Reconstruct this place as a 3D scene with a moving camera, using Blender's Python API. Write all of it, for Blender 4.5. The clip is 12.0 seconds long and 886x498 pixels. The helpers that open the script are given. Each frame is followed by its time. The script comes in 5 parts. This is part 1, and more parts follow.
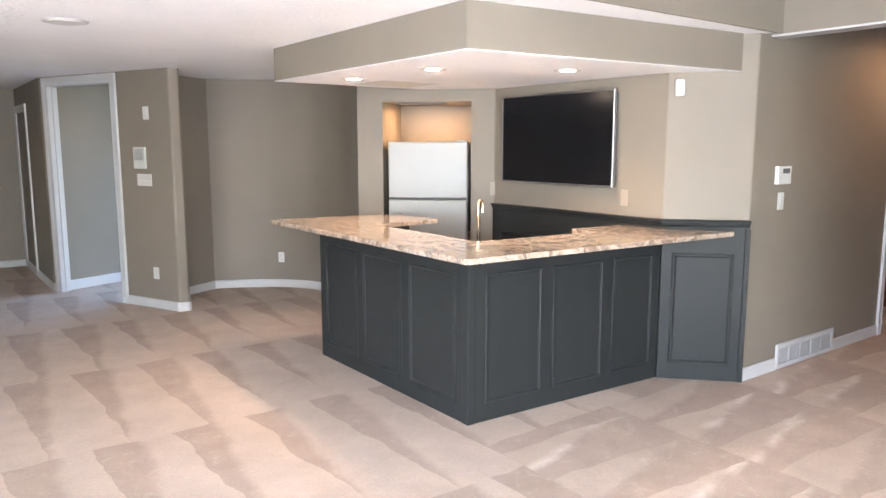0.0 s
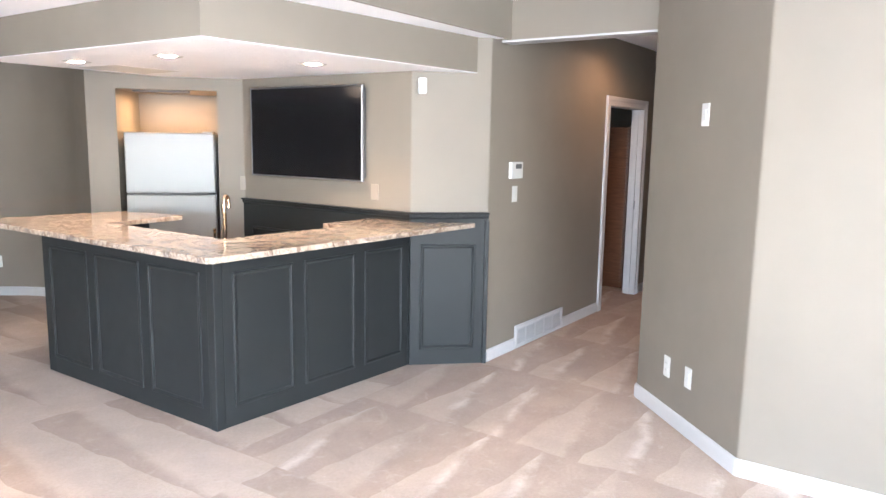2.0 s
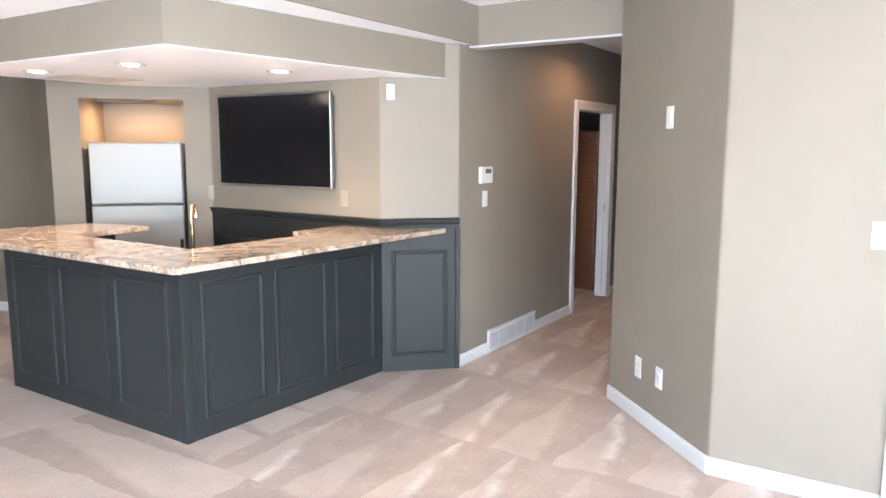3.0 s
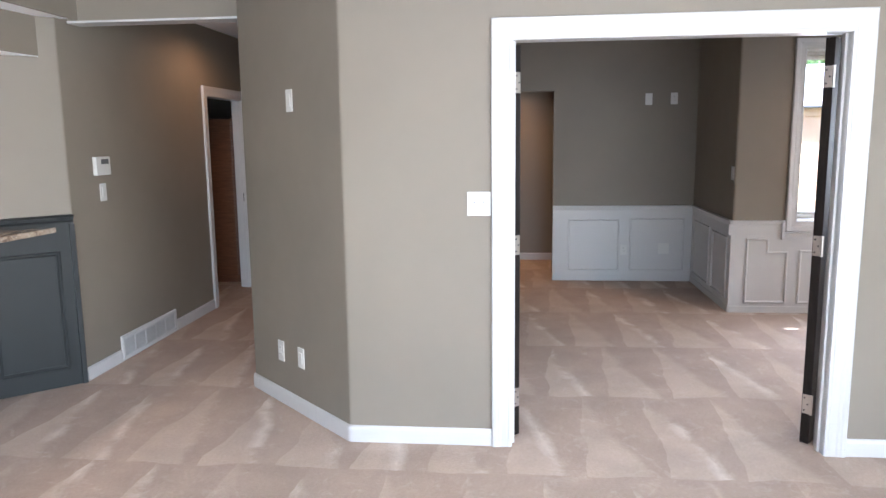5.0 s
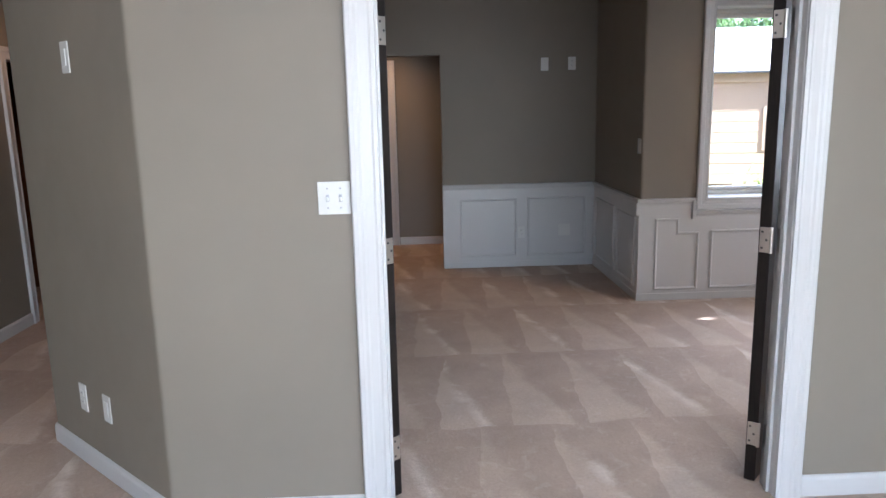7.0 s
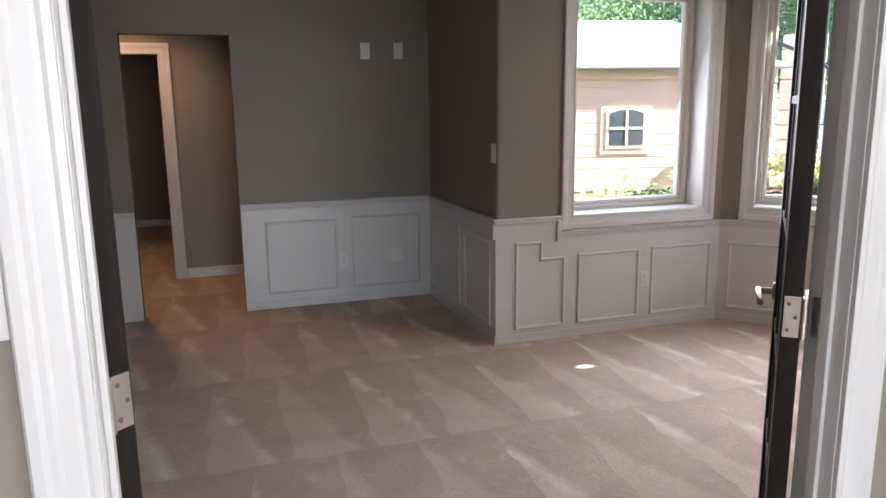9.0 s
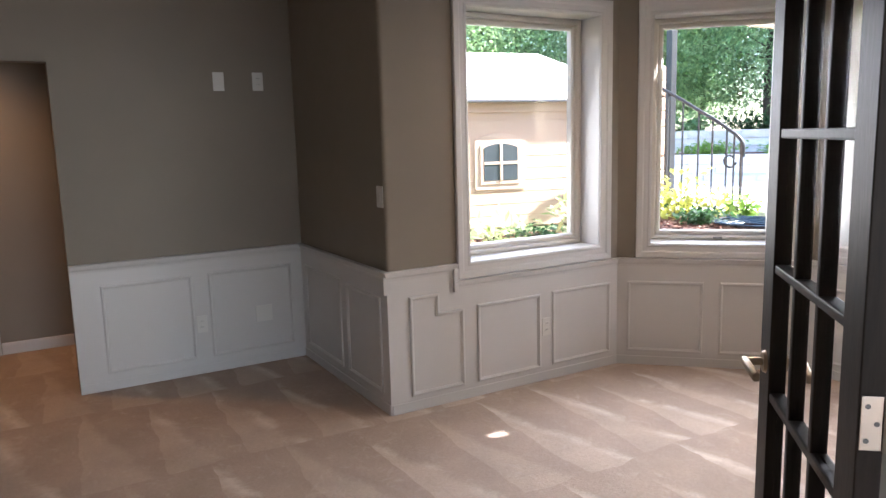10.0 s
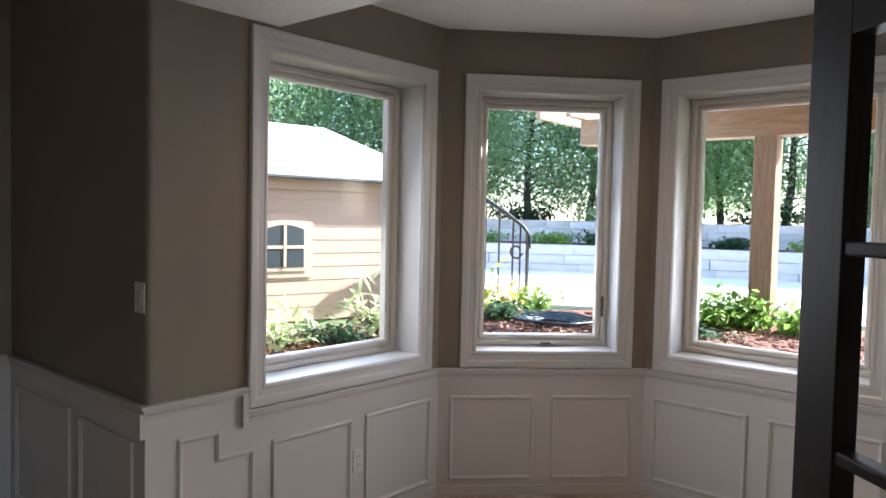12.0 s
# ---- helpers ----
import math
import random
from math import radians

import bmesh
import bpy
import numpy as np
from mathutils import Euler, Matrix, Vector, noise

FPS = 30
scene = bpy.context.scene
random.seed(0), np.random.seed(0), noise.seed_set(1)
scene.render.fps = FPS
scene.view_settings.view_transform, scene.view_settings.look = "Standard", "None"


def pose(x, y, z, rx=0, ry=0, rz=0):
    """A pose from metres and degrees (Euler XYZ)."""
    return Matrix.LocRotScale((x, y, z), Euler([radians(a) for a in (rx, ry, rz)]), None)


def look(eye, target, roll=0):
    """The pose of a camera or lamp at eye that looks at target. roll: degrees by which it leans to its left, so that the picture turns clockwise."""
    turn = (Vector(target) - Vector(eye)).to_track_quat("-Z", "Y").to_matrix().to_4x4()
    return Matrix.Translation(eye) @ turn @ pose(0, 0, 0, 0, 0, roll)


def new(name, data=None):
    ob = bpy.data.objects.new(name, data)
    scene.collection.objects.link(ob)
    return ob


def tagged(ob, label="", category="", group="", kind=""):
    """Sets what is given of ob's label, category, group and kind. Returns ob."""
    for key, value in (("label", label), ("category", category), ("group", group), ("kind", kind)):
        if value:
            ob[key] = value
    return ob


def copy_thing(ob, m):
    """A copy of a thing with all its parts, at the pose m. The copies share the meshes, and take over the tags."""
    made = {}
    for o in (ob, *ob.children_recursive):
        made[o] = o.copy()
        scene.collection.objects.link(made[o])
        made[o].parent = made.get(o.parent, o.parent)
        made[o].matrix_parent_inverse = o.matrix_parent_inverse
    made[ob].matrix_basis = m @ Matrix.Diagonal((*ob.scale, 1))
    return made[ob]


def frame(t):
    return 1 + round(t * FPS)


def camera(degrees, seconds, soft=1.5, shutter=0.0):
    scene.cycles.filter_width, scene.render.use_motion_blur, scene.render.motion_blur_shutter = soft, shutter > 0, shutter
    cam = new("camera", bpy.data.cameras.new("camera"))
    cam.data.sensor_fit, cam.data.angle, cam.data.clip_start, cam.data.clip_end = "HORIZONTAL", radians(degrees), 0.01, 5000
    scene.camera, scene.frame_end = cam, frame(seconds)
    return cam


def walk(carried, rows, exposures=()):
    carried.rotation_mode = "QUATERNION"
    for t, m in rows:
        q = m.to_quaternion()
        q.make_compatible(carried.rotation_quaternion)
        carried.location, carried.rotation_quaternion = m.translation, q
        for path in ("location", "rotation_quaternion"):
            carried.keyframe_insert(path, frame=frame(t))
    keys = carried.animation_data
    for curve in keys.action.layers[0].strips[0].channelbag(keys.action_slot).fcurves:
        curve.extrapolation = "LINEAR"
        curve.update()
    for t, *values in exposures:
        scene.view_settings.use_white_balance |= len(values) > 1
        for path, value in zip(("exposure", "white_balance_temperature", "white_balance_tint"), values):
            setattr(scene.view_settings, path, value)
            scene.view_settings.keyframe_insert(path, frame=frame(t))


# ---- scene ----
cam = camera(63.0, 12.0)
PATH = [
    (0, (0.334, 0.086, 1.619), (1.516, 1.674, 1.334), 0.0),
    (0.5, (0.358, 0.072, 1.62), (1.637, 1.581, 1.328), 0.3),
    (1, (0.383, 0.066, 1.626), (1.782, 1.463, 1.325), 0.4),
    (1.5, (0.402, 0.044, 1.625), (1.941, 1.285, 1.324), 0.5),
    (2, (0.415, 0.029, 1.63), (2.039, 1.157, 1.331), 1.0),
    (2.5, (0.423, 0.026, 1.635), (2.045, 1.158, 1.342), 0.6),
    (3, (0.431, 0.011, 1.63), (2.096, 1.082, 1.347), 0.2),
    (3.5, (0.453, -0.01, 1.617), (2.241, 0.842, 1.335), -0.1),
    (3.7, (0.47, -0.009, 1.615), (2.315, 0.705, 1.325), 0.0),
    (5.3, (0.523, -0.116, 1.578), (2.496, -0.011, 1.267), -0.9),
    (5.5, (0.584, -0.118, 1.58), (2.558, -0.087, 1.262), -0.9),
    (6, (0.828, -0.163, 1.572), (2.794, -0.264, 1.217), -0.2),
    (6.5, (1.127, -0.191, 1.566), (3.09, -0.274, 1.193), -0.3),
    (6.7, (1.252, -0.192, 1.565), (3.214, -0.265, 1.184), -1.0),
    (8.3, (2.401, -0.278, 1.556), (4.352, -0.552, 1.208), -0.1),
    (8.5, (2.54, -0.256, 1.562), (4.466, -0.66, 1.207), -1.0),
    (9, (2.857, -0.280, 1.531), (4.721, -0.890, 1.142), -0.7),
    (9.5, (3.186, -0.301, 1.542), (5.002, -1.052, 1.172), 0.1),
    (10, (3.49, -0.322, 1.55), (5.202, -1.309, 1.243), -1.5),
    (10.5, (3.767, -0.378, 1.58), (5.378, -1.549, 1.399), 1.3),
    (11, (4.023, -0.51, 1.599), (5.656, -1.663, 1.626), 1.8),
    (11.5, (4.222, -0.6, 1.59), (5.799, -1.83, 1.64), 2.0),
    (12, (4.387, -0.666, 1.574), (5.693, -2.177, 1.483), 1.3),
]
EXPOSURES = [
    (0.0, 4.05, 5600, 13), (2.5, 4.17, 5350, 12), (3.7, 3.87, 5450, 12), (5.5, 3.12, 5350, 12), (6.5, 2.85, 5300, 11), (8.5, 2.62, 5600, 14),
    (9.5, 2.92, 5850, 14), (10.5, 2.9, 5800, 13), (11.0, 2.6, 5750, 12), (12.0, 2.25, 5650, 11),
]
walk(cam, [(t, look(eye, target, roll)) for t, eye, target, roll in PATH], EXPOSURES)

# ---- light: sky, sun, daylight in the openings, recessed lamps ----
SUN_FROM = Vector((-0.5, -1.0, 0.872)).normalized()
world = bpy.data.worlds.new("sky")
scene.world = world
world.use_nodes = True
sky = world.node_tree.nodes.new("ShaderNodeTexSky")
sky.sky_type, sky.sun_disc = "NISHITA", False
sky.sun_elevation = math.asin(SUN_FROM.z)
sky.sun_rotation = math.atan2(SUN_FROM.x, SUN_FROM.y)
world.node_tree.links.new(sky.outputs[0], world.node_tree.nodes["Background"].inputs[0])
world.node_tree.nodes["Background"].inputs[1].default_value = 0.15


def lamp(name, kind, m, power, colour=(1, 1, 1), size=(1, 1), spot=0, spread=180):
    data = bpy.data.lights.new(name, kind)
    data.energy, data.color = power, colour
    if kind == "AREA":
        data.shape, data.size, data.size_y = "RECTANGLE", size[0], size[1]
        data.spread = radians(spread)
    elif kind == "SUN":
        data.angle = radians(0.53)
    else:
        data.shadow_soft_size = size[0]
    if spot:
        data.spot_size, data.spot_blend = radians(spot), 0.6
    ob = new(name, data)
    ob.matrix_world = m
    return ob


lamp("sun", "SUN", look(SUN_FROM * 20, (0, 0, 0)), 5.0, (1.0, 0.95, 0.87))
# sky light that enters by the openings
DAY = (0.92, 0.97, 1.0)
BAYDAY = (1.0, 0.985, 0.95)
SUNLIT = (1.0, 0.955, 0.90)
lamp("daylight_south", "AREA", look((-0.6, -4.35, 1.35), (-0.2, -1.6, -0.35)), 12, DAY, (3.4, 2.0), 0, 120)
lamp("daylight_west", "AREA", look((-4.05, -0.9, 1.35), (-1.0, -0.7, -0.3)), 21, DAY, (3.4, 2.0), 0, 120)
# light thrown up by the sunlit paving outside
lamp("bounce_south", "AREA", look((-0.6, -4.3, 0.4), (-0.2, -2.1, 2.6)), 25, SUNLIT, (3.4, 0.6), 0, 100)
lamp("bounce_west", "AREA", look((-4.0, -0.9, 0.4), (-1.9, 0.0, 2.6)), 25, SUNLIT, (3.4, 0.6), 0, 100)

lamp("daylight_bay_east", "AREA", look((7.275, -3.03, 1.545), (6.2, -3.03, 1.16)), 2.5, BAYDAY, (0.80, 1.25), 0, 118)
lamp("daylight_bay_corner", "AREA", look((6.777, -4.302, 1.545), (6.05, -3.59, 1.16)), 2.5, BAYDAY, (0.62, 1.25), 0, 118)
lamp("daylight_bay_south", "AREA", look((5.555, -4.805, 1.545), (5.555, -3.75, 1.16)), 2.5, BAYDAY, (0.80, 1.25), 0, 118)

# ---- materials ----


class Mat:
    """A node material in the making."""

    def __init__(self, name, rough=0.5, metal=0.0, base=(0.5, 0.5, 0.5)):
        self.m = bpy.data.materials.new(name)
        self.m.use_nodes = True
        self.t = self.m.node_tree
        self.b = self.t.nodes["Principled BSDF"]
        self.b.inputs["Roughness"].default_value = rough
        self.b.inputs["Metallic"].default_value = metal
        self.b.inputs["Base Color"].default_value = (*base, 1)

    def node(self, kind, **values):
        n = self.t.nodes.new("ShaderNode" + kind)
        for k, v in values.items():
            setattr(n, k, v)
        return n

    def join(self, a, b):
        self.t.links.new(a, b)

    def coords(self, scale=(1, 1, 1), turn=0.0, where="Object"):
        c = self.node("TexCoord")
        p = self.node("Mapping")
        p.inputs["Scale"].default_value = scale
        p.inputs["Rotation"].default_value = (0, 0, radians(turn))
        self.join(c.outputs[where], p.inputs[0])
        return p.outputs[0]

    def noise(self, scale, detail=3.0, vec=None, rough=0.55, distort=0.0):
        n = self.node("TexNoise")
        n.inputs["Scale"].default_value, n.inputs["Detail"].default_value = scale, detail
        n.inputs["Roughness"].default_value, n.inputs["Distortion"].default_value = rough, distort
        self.join(vec or self.coords(), n.inputs["Vector"])
        return n.outputs["Fac"]

    def math(self, op, a, b=None, c=None):
        n = self.node("Math", operation=op)
        for i, v in enumerate((a, b, c)):
            if v is None:
                continue
            if isinstance(v, (int, float)):
                n.inputs[i].default_value = v
            else:
                self.join(v, n.inputs[i])
        return n.outputs[0]

    def ramp(self, fac, stops):
        n = self.node("ValToRGB")
        el = n.color_ramp.elements
        while len(el) < len(stops):
            el.new(0.5)
        for e, (p, c) in zip(el, stops):
            e.position, e.color = p, (*c, 1)
        self.join(fac, n.inputs[0])
        return n.outputs[0]

    def mix(self, fac, a, b, kind="MIX"):
        n = self.node("Mix", data_type="RGBA", blend_type=kind)
        for s, v in ((0, fac), (6, a), (7, b)):
            if isinstance(v, (int, float)):
                n.inputs[s].default_value = v
            elif isinstance(v, tuple):
                n.inputs[s].default_value = (*v, 1)
            else:
                self.join(v, n.inputs[s])
        return n.outputs[2]

    def colour(self, c):
        self.join(c, self.b.inputs["Base Color"])
        return self

    def roughness(self, fac, lo, hi):
        n = self.node("MapRange")
        n.inputs[3].default_value, n.inputs[4].default_value = lo, hi
        self.join(fac, n.inputs[0])
        self.join(n.outputs[0], self.b.inputs["Roughness"])
        return self

    def bump(self, height, strength=0.2, distance=0.002):
        n = self.node("Bump")
        n.inputs["Strength"].default_value, n.inputs["Distance"].default_value = strength, distance
        self.join(height, n.inputs["Height"])
        self.join(n.outputs[0], self.b.inputs["Normal"])
        return self


def painted(name, base, rough=0.55, grain=260.0, bump=0.12, vary=0.05, distance=0.001):
    """Paint over plaster or wood: faint blotches, fine roller or brush grain."""
    q = Mat(name, rough)
    lo = tuple(c * (1 - vary) for c in base)
    hi = tuple(min(1, c * (1 + vary)) for c in base)
    big = q.noise(1.3, 4.0)
    q.colour(q.ramp(big, [(0.3, lo), (0.7, hi)]))
    fine = q.noise(grain, 2.0)
    q.roughness(q.noise(9.0, 3.0), rough - 0.06, rough + 0.08)
    q.bump(fine, bump, distance)
    return q.m


WALL = painted("greige_wall_paint", (0.205, 0.176, 0.136), 0.6, 190, 0.25)
WHITE = painted("white_trim_paint", (0.525, 0.515, 0.50), 0.32, 60, 0.05, 0.02)
SASH = painted("cream_window_sash", (0.62, 0.59, 0.53), 0.4, 60, 0.05, 0.03)
CEIL = painted("white_ceiling", (0.88, 0.88, 0.885), 0.8, 34, 0.75, 0.03, 0.008)
BARGREY = painted("grey_green_cabinet_paint", (0.0215, 0.0233, 0.0228), 0.5, 45, 0.08, 0.10)
BARGREY.node_tree.nodes["Principled BSDF"].inputs["Specular IOR Level"].default_value = 0.28
PLATE = painted("white_plastic_plate", (0.60, 0.59, 0.555), 0.35, 30, 0.02, 0.02)
SLOT = painted("dark_slot", (0.02, 0.02, 0.02), 0.5, 30, 0.02, 0.05)
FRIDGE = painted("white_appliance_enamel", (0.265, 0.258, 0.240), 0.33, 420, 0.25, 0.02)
RUBBER = painted("grey_gasket", (0.10, 0.10, 0.10), 0.6, 60, 0.05, 0.05)
BLACKGLASS = Mat("black_screen", 0.12, 0.0, (0.006, 0.006, 0.007))
BLACKGLASS.roughness(BLACKGLASS.noise(2.0), 0.08, 0.2)
BLACKGLASS = BLACKGLASS.m


def metal(name, base, rough):
    q = Mat(name, rough, 1.0, base)
    q.roughness(q.noise(40.0, 3.0), rough - 0.08, rough + 0.12)
    q.bump(q.noise(300.0, 2.0), 0.05, 0.0005)
    return q.m


BEZEL = metal("silver_bezel", (0.34, 0.34, 0.35), 0.4)
# nickel with the warm reflection of the can lights put into its colour
TAPMETAL = metal("lamp_tinted_nickel", (0.62, 0.44, 0.28), 0.18)
NICKEL = metal("brushed_nickel", (0.62, 0.58, 0.53), 0.3)
IRON = painted("black_iron", (0.008, 0.008, 0.009), 0.45, 60, 0.1, 0.2)
BLACKPIPE = painted("dark_hose_rubber", (0.02, 0.035, 0.05), 0.25, 40, 0.1, 0.3)


def carpet():
    q = Mat("cut_pile_carpet", 0.95)
    v = q.coords()
    warp = q.node("TexNoise")
    warp.inputs["Scale"].default_value, warp.inputs["Detail"].default_value = 2.2, 3.0
    q.join(v, warp.inputs["Vector"])
    off = q.node("VectorMath", operation="MULTIPLY_ADD")
    q.join(warp.outputs["Color"], off.inputs[0])
    off.inputs[1].default_value = (0.16, 0.16, 0)
    q.join(v, off.inputs[2])
    rough_edge = q.math("MULTIPLY", q.math("SUBTRACT", q.noise(26.0, 3.0, v), 0.5), 0.09)

    sep = q.node("SeparateXYZ")
    q.join(off.outputs[0], sep.inputs[0])
    px, py = sep.outputs[0], sep.outputs[1]

    def strokes(along_it, start, length, across, width, wide, taper, blur):
        """Passes of a vacuum cleaner: dark wedges that taper along each pass, between light ones. Gives the lay and the pale ridges."""
        u = q.math("DIVIDE", q.math("SUBTRACT", start, along_it), length)
        row = q.math("FLOOR", u)
        fu = q.math("FRACT", u)
        w = q.math("ADD", q.math("DIVIDE", across, width), q.math("ADD", q.math("MULTIPLY", row, 0.37), q.math("MULTIPLY", fu, -0.12)))
        fw = q.math("FRACT", w)
        xy = q.node("CombineXYZ")
        q.join(row, xy.inputs[0])
        q.join(q.math("FLOOR", w), xy.inputs[1])
        rnd = q.node("TexWhiteNoise", noise_dimensions="2D")
        q.join(xy.outputs[0], rnd.inputs["Vector"])
        reach = q.math("SUBTRACT", q.math("ADD", wide, q.math("MULTIPLY", rnd.outputs[0], 0.25)), q.math("MULTIPLY", fu, taper))
        edge = q.math("ADD", q.math("SUBTRACT", fw, reach), rough_edge)
        soft = q.node("MapRange", interpolation_type="SMOOTHSTEP")
        soft.inputs[1].default_value, soft.inputs[2].default_value = -blur, blur
        q.join(edge, soft.inputs[0])
        lay = q.math("ADD", q.math("MULTIPLY", soft.outputs[0], 0.78), q.math("MULTIPLY", rnd.outputs[0], 0.22))
        ridge = q.math("MAXIMUM", q.math("SUBTRACT", 1.0, q.math("MULTIPLY", q.math("ABSOLUTE", edge), 7.0)), 0.0)
        return lay, q.math("MULTIPLY", ridge, q.math("GREATER_THAN", rnd.outputs[0], 0.4))

    a_lay, a_ridge = strokes(py, 5.72, 1.5, px, 0.42, 0.50, 0.62, 0.10)
    b_lay, b_ridge = strokes(px, 8.1, 1.07, py, 0.38, 0.95, 0.80, 0.09)
    pos = q.node("SeparateXYZ")
    q.join(v, pos.inputs[0])
    study = q.math("MAXIMUM", q.math("GREATER_THAN", pos.outputs[0], 4.1), q.math("MULTIPLY", q.math("GREATER_THAN", pos.outputs[0], 2.75), q.math("LESS_THAN", pos.outputs[1], 2.95)))

    def pick(x, y):
        return q.math("ADD", q.math("MULTIPLY", x, q.math("SUBTRACT", 1.0, study)), q.math("MULTIPLY", y, study))

    cloud = q.noise(4.0, 5.0, v)
    patchy = q.ramp(q.noise(1.1, 2.0, v), [(0.35, (0.5, 0.5, 0.5)), (0.65, (1, 1, 1))])
    b_soft = q.math("ADD", q.math("MULTIPLY", q.math("MULTIPLY", b_lay, patchy), 0.85), 0.04)
    lay, ridge = pick(a_lay, b_soft), q.math("MULTIPLY", pick(a_ridge, b_ridge), study)
    base = q.ramp(lay, [(0.05, (0.50, 0.385, 0.305)), (0.95, (0.655, 0.53, 0.433))])
    broken = q.ramp(q.noise(2.6, 5.0, v, 0.6, 0.6), [(0.42, (0, 0, 0)), (0.58, (1, 1, 1))])
    base = q.mix(q.math("MULTIPLY", q.math("MULTIPLY", ridge, broken), 1.0), base, (0.78, 0.675, 0.59))
    scuff = q.ramp(q.noise(7.0, 4.0, v, 0.6, 2.2), [(0.56, (0, 0, 0)), (0.68, (1, 1, 1))])
    base = q.mix(q.math("MULTIPLY", scuff, 0.28), base, (0.71, 0.605, 0.52))
    tuft = q.noise(420.0, 2.0, v)
    clump = q.noise(60.0, 4.0, v)
    base = q.mix(0.5, base, q.ramp(cloud, [(0.35, (0.75, 0.75, 0.75)), (0.65, (1.0, 1.0, 1.0))]), "MULTIPLY")
    base = q.mix(0.5, base, q.ramp(clump, [(0.3, (0.74, 0.74, 0.74)), (0.7, (1.0, 1.0, 1.0))]), "MULTIPLY")
    base = q.mix(0.5, base, q.ramp(tuft, [(0.3, (0.6, 0.6, 0.6)), (0.7, (1.0, 1.0, 1.0))]), "MULTIPLY")
    q.colour(base)
    q.bump(q.math("ADD", q.math("MULTIPLY", tuft, 0.6), q.math("ADD", clump, q.math("MULTIPLY", lay, 0.6))), 0.6, 0.006)
    return q.m


def granite():
    q = Mat("mottled_brown_granite", 0.12)
    v = q.coords()
    a = q.noise(3.6, 7.0, v, 0.68, 2.2)
    b = q.noise(15.0, 6.0, v, 0.72, 1.4)
    vor = q.node("TexVoronoi")
    vor.inputs["Scale"].default_value = 55
    q.join(v, vor.inputs["Vector"])
    base = q.ramp(a, [(0.30, (0.09, 0.062, 0.045)), (0.41, (0.25, 0.175, 0.12)), (0.50, (0.50, 0.42, 0.33)), (0.58, (0.30, 0.235, 0.175)), (0.66, (0.15, 0.125, 0.105)), (0.78, (0.58, 0.53, 0.46))])
    spots = q.ramp(b, [(0.36, (0.10, 0.07, 0.06)), (0.46, (0.75, 0.70, 0.66)), (0.6, (1, 1, 1))])
    base = q.mix(0.55, base, spots, "MULTIPLY")
    base = q.mix(0.16, base, q.ramp(vor.outputs["Distance"], [(0.1, (0.85, 0.8, 0.75)), (0.5, (0.2, 0.15, 0.12))]))
    q.colour(base)
    q.roughness(b, 0.08, 0.2)
    return q.m


def wood(name, dark, light, rough=0.4, along=(1.0, 14.0, 14.0), gloss_bump=0.12):
    q = Mat(name, rough)
    v = q.coords(along)
    a = q.noise(4.0, 5.0, v, 0.6, 0.6)
    b = q.noise(22.0, 3.0, v, 0.6)
    base = q.ramp(a, [(0.3, dark), (0.7, light)])
    base = q.mix(0.4, base, q.ramp(b, [(0.35, (0.5, 0.5, 0.5)), (0.65, (1, 1, 1))]), "MULTIPLY")
    q.colour(base)
    q.roughness(b, rough - 0.1, rough + 0.12)
    q.bump(b, gloss_bump, 0.001)
    return q.m


CARPET = carpet()
GRANITE = granite()
ESPRESSO = wood("espresso_stained_wood", (0.010, 0.0075, 0.0065), (0.022, 0.016, 0.013), 0.45, (12.0, 12.0, 1.0))
ESPRESSO.node_tree.nodes["Principled BSDF"].inputs["Specular IOR Level"].default_value = 0.15
OAK = wood("brown_stained_wood", (0.10, 0.04, 0.018), (0.20, 0.085, 0.04), 0.4, (1.5, 1.5, 14.0))
CEDAR = wood("weathered_cedar", (0.30, 0.19, 0.105), (0.47, 0.32, 0.19), 0.7, (1.0, 12.0, 12.0))


def glass():
    q = Mat("clear_glass", 0.0)
    t = q.t
    clear = q.node("BsdfTransparent")
    gloss = q.node("BsdfGlossy")
    gloss.inputs["Roughness"].default_value = 0.02
    mix = q.node("MixShader")
    mix.inputs[0].default_value = 0.012
    q.join(clear.outputs[0], mix.inputs[1])
    q.join(gloss.outputs[0], mix.inputs[2])
    q.join(mix.outputs[0], t.nodes["Material Output"].inputs[0])
    return q.m


GLASS = glass()


def glow(name, colour, strength):
    q = Mat(name)
    q.b.inputs["Base Color"].default_value = (0.8, 0.8, 0.8, 1)
    q.b.inputs["Emission Color"].default_value = (*colour, 1)
    q.b.inputs["Emission Strength"].default_value = strength
    return q.m


BULB = glow("lamp_glow", (1.0, 0.74, 0.48), 9.0)

# ---- mesh helpers ----


def box(bm, x0, x1, y0, y1, z0, z1, m=None):
    """A box into bm; m turns and moves it."""
    vs = [bm.verts.new((x, y, z)) for z in (z0, z1) for y in (y0, y1) for x in (x0, x1)]
    for f in ((0, 2, 3, 1), (4, 5, 7, 6), (0, 1, 5, 4), (2, 6, 7, 3), (0, 4, 6, 2), (1, 3, 7, 5)):
        bm.faces.new([vs[i] for i in f])
    if m is not None:
        bmesh.ops.transform(bm, matrix=m, verts=vs)
    return vs


def soften(bm, width, segments=2):
    bmesh.ops.bevel(bm, geom=list(bm.edges), offset=width, segments=segments, affect="EDGES", profile=0.6, clamp_overlap=True)
    return bm


